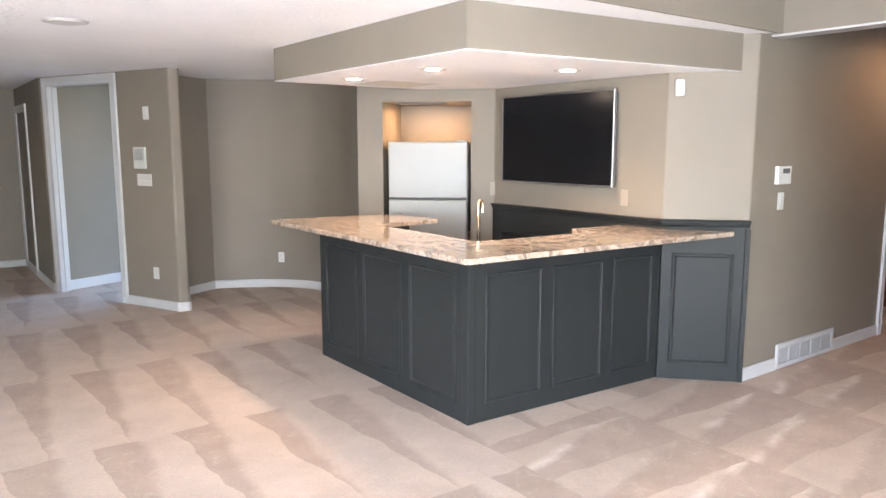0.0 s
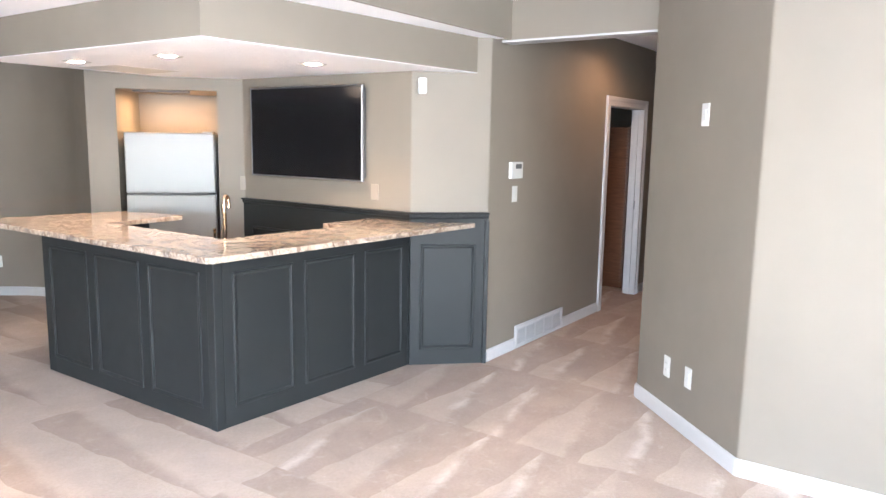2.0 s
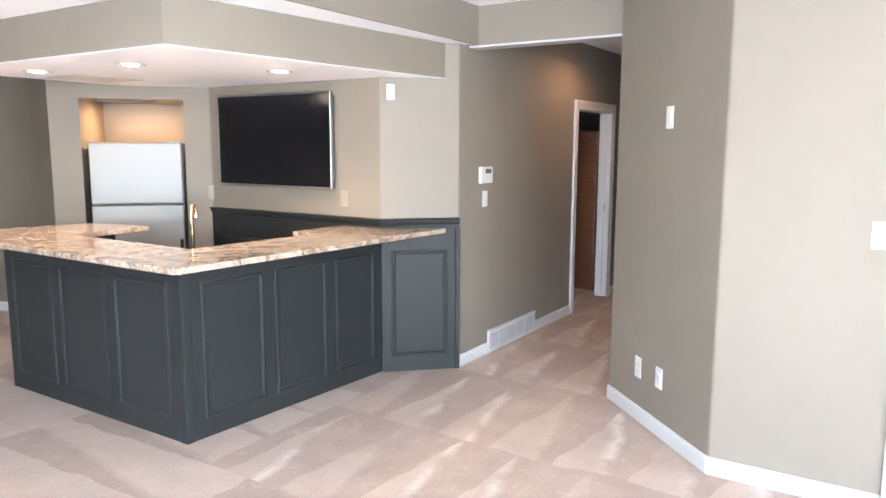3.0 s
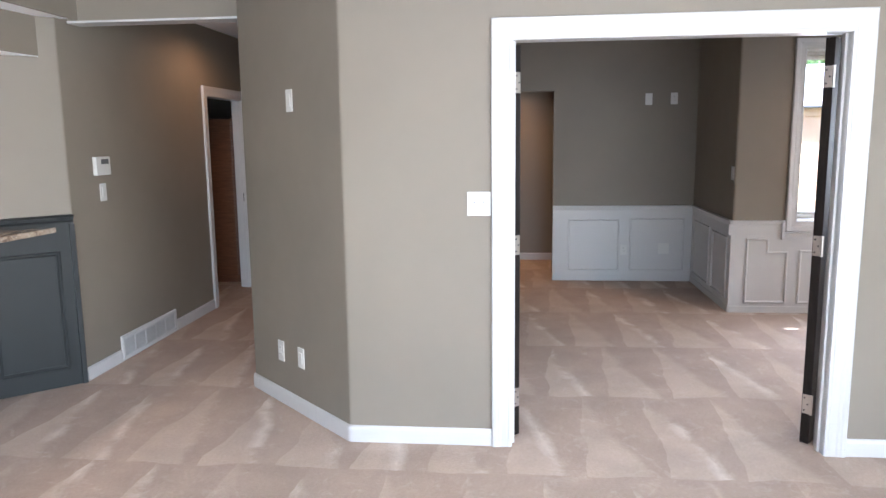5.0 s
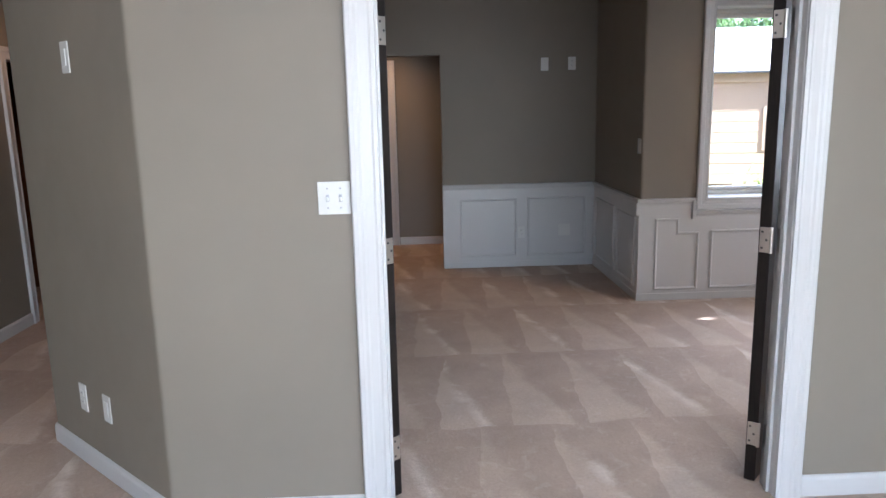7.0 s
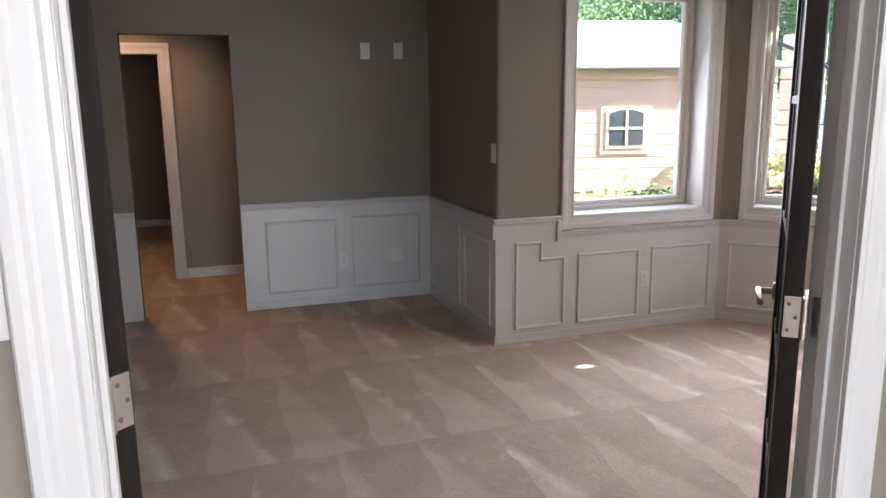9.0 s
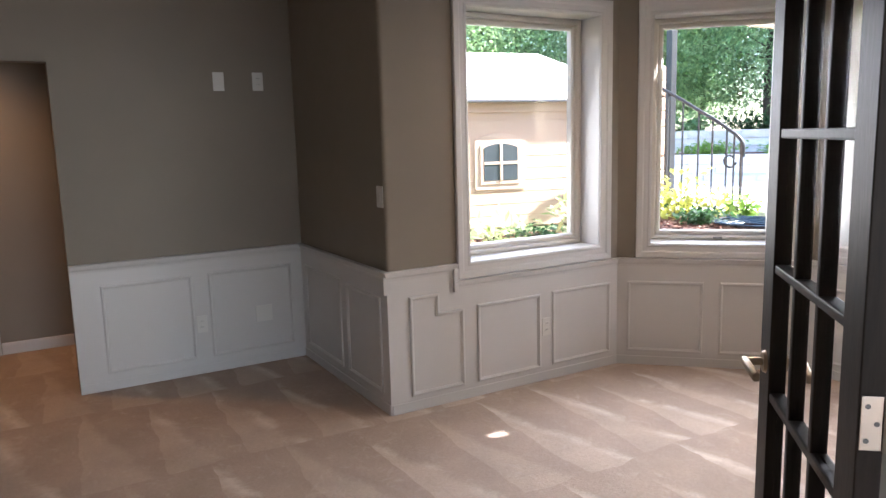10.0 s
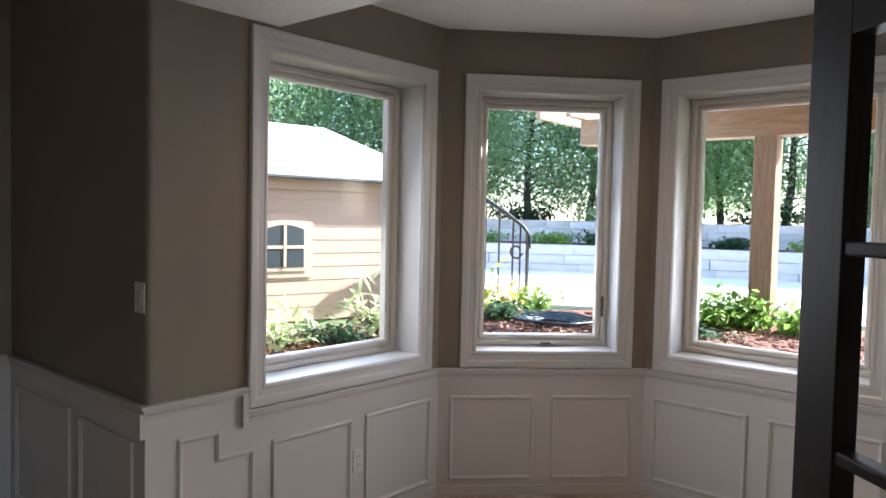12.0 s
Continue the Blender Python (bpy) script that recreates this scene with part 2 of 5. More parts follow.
def bbox(x0, x1, y0, y1, z0, z1, bevel=0.0, m=None, segments=2):
    bm = bmesh.new()
    box(bm, x0, x1, y0, y1, z0, z1)
    if bevel:
        soften(bm, bevel, segments)
    if m is not None:
        bm.transform(m)
    return bm


def mesh_of(bm, material, smooth=False):
    me = bpy.data.meshes.new("mesh")
    bmesh.ops.recalc_face_normals(bm, faces=list(bm.faces))
    if smooth:
        for f in bm.faces:
            f.smooth = True
    bm.to_mesh(me)
    bm.free()
    me.materials.append(material)
    if smooth:
        me.set_sharp_from_angle(angle=radians(35))
    return me


def solid(name, bm, material, label="", category="", kind="", group="", smooth=False):
    me = mesh_of(bm, material, smooth)
    me.name = name
    return tagged(new(name, me), label, category, group, kind)


def part(name, bm, material, parent, label="", smooth=False):
    me = mesh_of(bm, material, smooth)
    me.name = name
    ob = new(name, me)
    ob.parent = parent
    return tagged(ob, label)


def thing(name, label, category, m=None, kind="", group=""):
    ob = tagged(new(name), label, category, group, kind)
    ob.empty_display_size = 0.1
    if m is not None:
        ob.matrix_world = m
    return ob


def prism(pts, z0, z1):
    """An upright prism on a plan outline."""
    bm = bmesh.new()
    lo = [bm.verts.new((x, y, z0)) for x, y in pts]
    hi = [bm.verts.new((x, y, z1)) for x, y in pts]
    bm.faces.new(lo[::-1])
    bm.faces.new(hi)
    n = len(pts)
    for i in range(n):
        bm.faces.new((lo[i], lo[(i + 1) % n], hi[(i + 1) % n], hi[i]))
    return bm


def fillet(pts, r, steps=5):
    """Rounds the inner corners of an open plan line."""
    out = [Vector(pts[0])]
    for a, b, c in zip(pts, pts[1:], pts[2:]):
        a, b, c = Vector(a), Vector(b), Vector(c)
        u, v = (a - b).normalized(), (c - b).normalized()
        half = u.angle(v) / 2
        d = min(r / math.tan(half), 0.45 * (a - b).length, 0.45 * (c - b).length)
        p, q = b + u * d, b + v * d
        for i in range(steps + 1):
            k = i / steps
            out.append(p * (1 - k) ** 2 + b * 2 * k * (1 - k) + q * k * k)
    out.append(Vector(pts[-1]))
    return out


def offset(line, d):
    """The plan line moved d to its left, mitred."""
    out = []
    for i, p in enumerate(line):
        p = Vector(p)
        dirs = []
        if i > 0:
            dirs.append((p - Vector(line[i - 1])).normalized())
        if i < len(line) - 1:
            dirs.append((Vector(line[i + 1]) - p).normalized())
        ns = [Vector((-u.y, u.x)) for u in dirs]
        n = sum(ns, Vector((0, 0))).normalized()
        out.append(p + n * (d / max(0.3, n.dot(ns[0]))))
    return out


def ribbon(bm, line, thick, z0, z1):
    """A wall of the given thickness to the left of a plan line, into bm. The room is to the right."""
    far = offset(line, thick)
    rows = []
    for p, q in zip(line, far):
        rows.append([bm.verts.new((p[0], p[1], z0)), bm.verts.new((p[0], p[1], z1)), bm.verts.new((q[0], q[1], z1)), bm.verts.new((q[0], q[1], z0))])
    for a, b in zip(rows, rows[1:]):
        for k in range(4):
            bm.faces.new((a[k], a[(k + 1) % 4], b[(k + 1) % 4], b[k]))
    bm.faces.new(rows[0])
    bm.faces.new(rows[-1][::-1])


def wall(name, line, thick, z0, z1, material=None, r=0.0, label="greige painted plaster wall"):
    bm = bmesh.new()
    ribbon(bm, fillet(line, r) if r else [Vector(p) for p in line], thick, z0, z1)
    return solid(name, bm, material or WALL, label, "wall", "structure", smooth=bool(r))


def along(bm, line, profile):
    """Sweeps a closed profile of (out from the wall, z) along a plan line, room to the right, mitred."""
    n = len(profile)
    lines = {d: offset(line, -d) for d in {d for d, _ in profile}}
    rows = [[bm.verts.new((*lines[d][i], z)) for d, z in profile] for i in range(len(line))]
    for a, b in zip(rows, rows[1:]):
        for k in range(n):
            bm.faces.new((a[k], a[(k + 1) % n], b[(k + 1) % n], b[k]))
    bm.faces.new(rows[0])
    bm.faces.new(rows[-1][::-1])
    return bm


BASE_PROFILE = [(0, 0.002), (0.014, 0.002), (0.014, 0.072), (0.011, 0.082), (0.006, 0.088), (0, 0.09)]


def baseboard(line, label="white painted baseboard along the wall", r=0.0, height=1.0):
    bm = bmesh.new()
    along(bm, fillet(line, r) if r else [Vector(p) for p in line], [(d, z * height) for d, z in BASE_PROFILE])
    return solid("baseboard", bm, WHITE, label, "baseboard", "structure")


def at_wall(p, q, s=0.0, z=0.0):
    """A pose on the wall from p to q (room to the right): x along it, y out of it into the room is -y, z up."""
    p, q = Vector(p), Vector(q)
    u = (q - p).normalized()
    o = p + u * s
    return Matrix.Translation((o.x, o.y, z)) @ Matrix.Rotation(math.atan2(u.y, u.x), 4, "Z")


def frame_ring(bm, x0, x1, z0, z1, profile, bottom=True):
    """A mitred frame round an opening in the plane y = 0; profile: (out from the opening's edge, towards the room), closed."""
    corners = [(x0, z0, -1, -1), (x0, z1, -1, 1), (x1, z1, 1, 1), (x1, z0, 1, -1)]
    rows = []
    for x, z, sx, sz in corners:
        rows.append([bm.verts.new((x + sx * d, -h, z + (sz * d if bottom or sz > 0 else 0))) for d, h in profile])
    n = len(profile)
    for i in range(4 if bottom else 3):
        a, b = rows[i], rows[(i + 1) % 4]
        for k in range(n):
            bm.faces.new((a[k], a[(k + 1) % n], b[(k + 1) % n], b[k]))
    if not bottom:
        bm.faces.new(rows[0])
        bm.faces.new(rows[3][::-1])
    return bm


CASING_WIDE = [(0.0, 0.0), (0.0, 0.013), (0.012, 0.015), (0.020, 0.013), (0.028, 0.0145), (0.052, 0.0155), (0.060, 0.0185), (0.070, 0.0185), (0.080, 0.022), (0.096, 0.022), (0.101, 0.017), (0.101, 0.0)]
CASING = [(0.0, 0.0), (0.0, 0.012), (0.012, 0.014), (0.018, 0.011), (0.045, 0.013), (0.055, 0.019), (0.075, 0.022), (0.086, 0.022), (0.09, 0.016), (0.09, 0.0)]

# ---- the large structure ----
TOP = 2.60          # ceiling of the raised part, the hall and the study
LOW = 2.335         # dropped ceiling round the bar
SOFFIT = 2.098      # underside of the soffit over the bar

solid("floor", prism([(-4.2, -4.5), (4.12, -4.5), (4.12, -4.65), (6.24, -4.65), (7.12, -3.74), (7.12, -2.1), (13.4, -2.1), (13.4, 6.2), (5.2, 6.2), (5.2, 11.3), (-4.2, 11.3)], -0.12, 0.0),
      CARPET, "beige cut-pile carpet with vacuum marks", "carpet", "structure")

# French-door wall with the angled corner and the hall's south wall
ANG_A, ANG_B = (4.85, 1.56), (4.05, 0.754)
wall("wall_east", [(10.2, 1.56), ANG_A, ANG_B, (4.05, -0.075)], 0.105, 0, TOP, r=0.03)
wall("wall_east_south", [(4.05, -1.64), (4.05, -4.8)], 0.105, 0, TOP)
wall("wall_over_french_doors", [(4.05, -0.075), (4.05, -1.64)], 0.105, 2.045, TOP)

# bar side: niche wall, television wall, diagonal, hall's north wall
NICHE_L, NICHE_R = (3.768, 5.592), (4.323, 5.037)
TVW_A, TVW_B, DIAG_B = (4.47, 4.89), (4.47, 3.13), (4.86, 2.725)
wall("wall_television", [NICHE_R, TVW_A, TVW_B, DIAG_B, (7.02, 2.725)], 0.12, 0, TOP, r=0.03)
wall("wall_over_hall_door", [(7.02, 2.725), (7.93, 2.725)], 0.12, 1.98, TOP)
wall("wall_hall_north", [(7.93, 2.725), (10.2, 2.725)], 0.12, 0, TOP)
wall("wall_hall_end", [(10.08, 2.725), (10.08, 1.56)], 0.12, 0, TOP)
wall("wall_over_niche", [NICHE_L, NICHE_R], 0.12, 1.993, LOW + 0.1)
PIER = (2.714, 7.925)
CURVE = [(3.081, 8.12), (3.191, 8.079), (3.476, 7.949), (3.737, 7.755), (3.953, 7.47), (4.02, 7.22), (4.03, 6.9), (3.93, 6.5), (3.61, 5.76)]
bm = bmesh.new()
line = [Vector(p) for p in CURVE]
smooth_line = [Vector(PIER)]
for i in range(len(line) - 2):
    a, b, c, d = line[max(0, i - 1)], line[i], line[i + 1], line[min(len(line) - 1, i + 2)]
    for k in range(4):
        t = k / 4
        smooth_line.append(0.5 * (2 * b + (c - a) * t + (2 * a - 5 * b + 4 * c - d) * t * t + (3 * b - a - 3 * c + d) * t ** 3))
smooth_line += [line[-2], line[-1], Vector(NICHE_L)]
ribbon(bm, smooth_line, 0.12, 0, LOW + 0.1)
solid("wall_curved", bm, WALL, "greige plaster wall curving round an alcove", "wall", "structure", smooth=True)
baseboard(smooth_line, "white baseboard round the curved alcove")

# lobby beside the alcove
LOB_P, LOB_Q = (1.59, 9.07), (2.40, 7.20)
lob = Vector(LOB_Q) - Vector(LOB_P)
lob.normalize()


def on_lobby(s):
    return tuple(Vector(LOB_P) + lob * s)


solid("wall_pillar", prism([on_lobby(1.20), LOB_Q, (2.41, 7.187), (2.425, 7.18), (2.485, 7.18), (2.502, 7.187), (2.51, 7.20), (2.72, 7.94), (2.47, 8.10)], 0, LOW + 0.1),
      WALL, "narrow greige plaster wall end", "wall", "structure")
wall("wall_over_lobby_door", [on_lobby(0.16), on_lobby(1.20)], 0.1, 2.24, LOW + 0.1)
wall("wall_lobby", [(1.59, 11.2), LOB_P, on_lobby(0.16)], 0.1, 0, LOW + 0.1)
wall("wall_north", [(-4.1, 11.2), (1.59, 11.2)], 0.12, 0, LOW + 0.1)
wall("wall_closet", [(1.66, 8.98), (2.77, 9.40)], 0.1, 0, LOW + 0.1)
baseboard([(1.68, 8.99), (2.77, 9.40)], height=1.25)
baseboard([on_lobby(1.295), LOB_Q, (2.425, 7.18), (2.485, 7.18), (2.51, 7.20), (2.72, 7.94)])
baseboard([(1.59, 11.1), LOB_P, on_lobby(0.065)])
baseboard([(-4.1, 11.2), (1.57, 11.2)])

# the sides behind the camera, with the openings that light the room
bm = bmesh.new()
ribbon(bm, [(-4.1, -4.4), (-4.1, -2.7)], 0.14, 0, TOP)
ribbon(bm, [(-4.1, -2.7), (-4.1, 0.9)], 0.14, 2.3, TOP)
ribbon(bm, [(-4.1, 0.9), (-4.1, 11.2)], 0.14, 0, TOP)
solid("wall_west", bm, WALL, "greige plaster wall with a wide opening", "wall", "structure")
bm = bmesh.new()
ribbon(bm, [(4.05, -4.4), (1.2, -4.4)], 0.14, 0, TOP)
ribbon(bm, [(1.2, -4.4), (-2.4, -4.4)], 0.14, 2.3, TOP)
ribbon(bm, [(-2.4, -4.4), (-4.1, -4.4)], 0.14, 0, TOP)
solid("wall_south", bm, WALL, "greige plaster wall with a wide opening", "wall", "structure")

# unseen slab added outside to keep direct sun out of the openings
solid("sun_block_roof", prism([(-7.2, -7.6), (1.4, -7.6), (1.4, -4.56), (-4.26, -4.56), (-4.26, 4.0), (-7.2, 4.0)], 2.72, 2.84), WHITE, "white unseen slab added to keep sun out of the openings", "roof", "structure")

# ceilings
solid("ceiling", prism([(-4.2, -4.5), (3.9, -4.5), (3.9, -4.8), (6.3, -4.8), (7.2, -3.8), (7.2, -2.1), (13.4, -2.1), (13.4, 6.2), (5.2, 6.2), (5.2, 11.3), (-4.2, 11.3)], TOP, TOP + 0.1),
      CEIL, "white textured ceiling", "ceiling", "structure")
solid("ceiling_low", prism([(-4.1, 2.66), (4.92, 2.66), (4.92, 2.72), (4.45, 3.12), (4.45, 4.88), (3.75, 5.58), (3.95, 6.6), (4.0, 7.2), (3.9, 8.0), (3.5, 8.45), (3.0, 9.4), (1.7, 11.2), (-4.1, 11.2)], LOW, LOW + 0.03),
      CEIL, "white dropped ceiling", "ceiling", "structure")
solid("wall_fascia", bbox(-4.1, 4.98, 2.645, 2.66, LOW - 0.002, TOP), WALL, "greige plaster step up to the raised ceiling", "wall", "structure")
solid("wall_hall_header", prism([(4.98, 1.565), (5.12, 1.565), (5.12, 2.72), (4.98, 2.72)], LOW - 0.004, TOP), WALL, "greige plaster header over the hall entrance", "wall", "structure")
solid("trim_header", bbox(4.975, 5.125, 1.563, 2.718, LOW - 0.018, LOW - 0.005), WHITE, "white painted underside of the header", "trim", "structure")
SOFFIT_PLAN = [(2.65, 3.0), (4.80, 2.80), (4.475, 3.12), (4.465, 4.88), (4.02, 5.33), (2.65, 5.33)]
solid("soffit", prism(SOFFIT_PLAN, SOFFIT, LOW), WALL, "greige boxed soffit hanging over the bar", "soffit", "structure")
solid("ceiling_soffit", prism([(2.652, 3.002), (4.795, 2.802), (4.47, 3.12), (4.46, 4.87), (4.02, 5.328), (2.652, 5.328)], SOFFIT - 0.004, SOFFIT - 0.0005), CEIL, "white underside of the bar soffit", "ceiling", "structure")

baseboard([ANG_A, ANG_B, (4.05, 0.012)], r=0.03)
baseboard([(10.0, 1.56), ANG_A])
baseboard([(4.05, -1.724), (4.05, -4.4)])
baseboard([(4.868, 2.725), (5.29, 2.725)])
baseboard([(6.15, 2.725), (6.925, 2.725)])
baseboard([(8.03, 2.725), (10.0, 2.725)])

# study
STUDY_X, BAY_X, SIDE_Y = 8.425, 7.02, -2.0
C1, C2 = (7.02, -3.69), (6.19, -4.55)
wall("wall_study_east", [(STUDY_X, 1.51), (STUDY_X, 0.222)], 0.12, 0, TOP)
wall("wall_study_east_south", [(STUDY_X, -0.511), (STUDY_X, SIDE_Y - 0.1)], 0.12, 0, TOP)
wall("wall_over_passage", [(STUDY_X, 0.222), (STUDY_X, -0.511)], 0.12, 2.045, TOP)
BAY = [(STUDY_X, SIDE_Y), (BAY_X, SIDE_Y), C1, C2, (4.155, -4.55)]
W1 = (0.535, 1.53)
W2 = (0.21, 1.02)
W3 = (0.14, 1.13)
Z0, Z1 = 0.82, 2.27
bm = bmesh.new()
run = fillet(BAY[:3], 0.025)
ribbon(bm, [*run, Vector(C2), Vector(BAY[4])], 0.24, 0, Z0)
ribbon(bm, [*run, Vector(C2), Vector(BAY[4])], 0.24, Z1, TOP)


def between(p, q, s):
    p, q = Vector(p), Vector(q)
    return p + (q - p).normalized() * s


ribbon(bm, [*run[:-1], between(BAY[1], C1, W1[0])], 0.24, Z0, Z1)
ribbon(bm, [between(BAY[1], C1, W1[1]), Vector(C1), between(C1, C2, W2[0])], 0.24, Z0, Z1)
ribbon(bm, [between(C1, C2, W2[1]), Vector(C2), between(C2, BAY[4], W3[0])], 0.24, Z0, Z1)
ribbon(bm, [between(C2, BAY[4], W3[1]), Vector(BAY[4])], 0.24, Z0, Z1)
solid("wall_bay", bm, WALL, "greige plaster walls of the bay", "wall", "structure", smooth=True)
solid("beam", bbox(4.155, 7.019, -2.60, SIDE_Y, 2.385, TOP, 0.012), WALL, "greige plaster beam across the bay", "beam", "structure")
solid("ceiling_beam", bbox(4.155, 7.018, -2.595, SIDE_Y - 0.006, 2.378, 2.386), CEIL, "white textured underside of the beam", "ceiling", "structure")

# passage behind the study and the room beyond it
wall("wall_passage", [(9.77, 0.03), (9.77, -2.1)], 0.1, 0, TOP)
wall("wall_passage_north", [(9.77, 1.65), (9.77, 0.85)], 0.1, 0, TOP)
wall("wall_over_passage_door", [(9.77, 0.85), (9.77, 0.03)], 0.1, 2.0, TOP)
wall("wall_far_room", [(13.1, 2.7), (13.1, -2.1)], 0.1, 0, TOP)
# unseen wall added to stop sky light leaking in from the north
wall("far_room_sky_block", [(9.875, 1.65), (13.1, 1.65)], 0.1, 0, TOP)
wall("wall_passage_south", [(13.1, -2.05), (8.54, -2.05)], 0.1, 0, TOP)
baseboard([(9.77, -0.065), (9.77, -2.05)])
baseboard([(13.1, 2.6), (13.1, -2.0)])

# room behind the hall door
wall("wall_store", [(6.0, 5.2), (10.2, 5.2), (10.2, 2.85)], 0.1, 0, TOP)
wall("wall_store_west", [(6.05, 2.85), (6.05, 5.2)], 0.1, 0, TOP)


def jamb_set(name, p, q, s0, s1, top, depth, label, both=False, profile=CASING):
    """Casing and jambs round a door opening in the wall from p to q."""
    m = at_wall(p, q)
    door = thing(name, label, "door frame", m, "structure")
    part("casing", frame_ring(bmesh.new(), s0, s1, 0.0, top, profile, False), WHITE, door)
    if both:
        bm = frame_ring(bmesh.new(), s0, s1, 0.0, top, profile, False)
        bm.transform(Matrix.Translation((0, depth, 0)) @ Matrix.Scale(-1, 4, (0, 1, 0)))
        part("casing", bm, WHITE, door)
    part("jamb", bbox(s0 - 0.018, s0 + 0.002, 0.0, depth, 0.001, top, 0.002), WHITE, door)
    part("jamb", bbox(s1 - 0.002, s1 + 0.018, 0.0, depth, 0.001, top, 0.002), WHITE, door)
    part("head_jamb", bbox(s0, s1, 0.0, depth, top - 0.002, top + 0.018, 0.002), WHITE, door)
    for a, b in ((s0 + 0.002, s0 + 0.014), (s1 - 0.014, s1 - 0.002)):
        part("door_stop", bbox(a, b, depth * 0.35, depth * 0.62, 0.001, top - 0.002, 0.002), WHITE, door)
    return door


fd = jamb_set("door_1", (4.05, 0.0), (4.05, -3.0), 0.09, 1.622, 2.03, 0.105, "white casing round the open double French doors", both=True, profile=CASING_WIDE)
jamb_set("door_2", (5.0, 2.725), (9.0, 2.725), 2.02, 2.93, 1.975, 0.12, "white casing of an open hall doorway")
jamb_set("door_3", LOB_P, LOB_Q, 0.16, 1.20, 2.235, 0.1, "white casing of a tall lobby doorway")
jamb_set("door_4", (9.77, 2.0), (9.77, -2.0), 1.15, 1.97, 2.0, 0.1, "white casing of the passage doorway")
jamb_set("door_5", (1.59, 11.2), (1.59, 9.07), 0.15, 0.95, 2.02, 0.1, "white casing of a lobby doorway seen edge on")

# ---- windows of the bay ----
SASHRING = [(0.0, 0.0), (0.0, 0.03), (-0.010, 0.036), (-0.026, 0.036), (-0.034, 0.02), (-0.034, 0.0)]


def window(name, p, q, span, depth, label, crank=False):
    m = at_wall(p, q)
    w = thing(name, label, "window", m, "structure")
    s0, s1 = span
    part("window_casing", frame_ring(bmesh.new(), s0, s1, Z0, Z1, CASING), WHITE, w)
    part("window_sill", bbox(s0, s1, -0.004, depth, Z0 - 0.015, Z0 + 0.004, 0.003), WHITE, w)
    part("reveal", bbox(s0 - 0.015, s0 + 0.004, -0.002, depth, Z0, Z1, 0.002), WHITE, w)
    part("reveal", bbox(s1 - 0.004, s1 + 0.015, -0.002, depth, Z0, Z1, 0.002), WHITE, w)
    part("reveal", bbox(s0, s1, -0.002, depth, Z1 - 0.004, Z1 + 0.015, 0.002), WHITE, w)
    outer = frame_ring(bmesh.new(), s0 + 0.004, s1 - 0.004, Z0 + 0.004, Z1 - 0.004, SASHRING)
    outer.transform(Matrix.Translation((0, depth, 0)))
    frame = part("window_frame", outer, SASH, w, "cream painted window frame")
    inner = frame_ring(bmesh.new(), s0 + 0.04, s1 - 0.04, Z0 + 0.04, Z1 - 0.04, [(0.0, 0.0), (0.0, 0.022), (-0.008, 0.026), (-0.022, 0.024), (-0.03, 0.012), (-0.03, 0.0)])
    inner.transform(Matrix.Translation((0, depth + 0.004, 0)))
    part("sash", inner, SASH, w, "cream painted sash")
    back = frame_ring(bmesh.new(), s0 - 0.01, s1 + 0.01, Z0 - 0.01, Z1 + 0.01, [(0.0, 0.0), (0.0, -0.03), (-0.078, -0.03), (-0.078, 0.0)])
    back.transform(Matrix.Translation((0, depth + 0.004, 0)))
    part("outer_frame", back, SASH, w)
    pane = part("pane", bbox(s0 + 0.068, s1 - 0.068, depth + 0.008, depth + 0.014, Z0 + 0.068, Z1 - 0.068), GLASS, w)
    pane.visible_shadow = False
    if crank:
        mid = (s0 + s1) / 2
        part("crank", bbox(mid - 0.03, mid + 0.09, depth - 0.052, depth - 0.036, Z0 + 0.012, Z0 + 0.026, 0.004), SASH, w)
        part("crank_handle", bbox(mid + 0.0, mid + 0.06, depth - 0.066, depth - 0.052, Z0 + 0.018, Z0 + 0.028, 0.003), RUBBER, w, "dark crank handle")
        part("latch", bbox(s1 - 0.045, s1 - 0.03, depth - 0.05, depth - 0.03, Z0 + 0.18, Z0 + 0.30, 0.004), RUBBER, w, "dark sash latch")
    return w


window("window_1", (BAY_X, SIDE_Y), C1, W1, 0.205, "white-cased bay window with a deep reveal")
window("window_2", C1, C2, W2, 0.205, "white-cased crank window in the bay's diagonal", True)
window("window_3", C2, BAY[4], W3, 0.205, "white-cased bay window facing the pergola")

# ---- wainscot of the study ----


def moulding(pts, width=0.022, height=0.013, out=0.0):
    """A raised moulding along a closed outline (along the wall, up); it lies inside the outline."""
    n = len(pts)
    area = sum(pts[i][0] * pts[(i + 1) % n][1] - pts[(i + 1) % n][0] * pts[i][1] for i in range(n))
    if area < 0:
        pts = pts[::-1]

    def inset(d):
        res = []
        for i in range(n):
            a, b, c = Vector(pts[i - 1]), Vector(pts[i]), Vector(pts[(i + 1) % n])
            u, v = (b - a).normalized(), (c - b).normalized()
            n1, n2 = Vector((-u.y, u.x)), Vector((-v.y, v.x))
            k = (n1 + n2).normalized()
            res.append(b + k * (d / max(0.3, k.dot(n1))))
        return res
    bm = bmesh.new()
    prof = [(0.0, 0.0), (0.0, height * 0.7), (width * 0.25, height), (width * 0.55, height), (width * 0.75, height * 0.55), (width, height * 0.35), (width, 0.0)]
    loops = [[bm.verts.new((x, -h - out, z)) for x, z in inset(d)] for d, h in prof]
    for i in range(n):
        j = (i + 1) % n
        for k in range(len(prof)):
            a, b = loops[k], loops[(k + 1) % len(prof)]
            bm.faces.new((a[i], a[j], b[j], b[i]))
    return bm


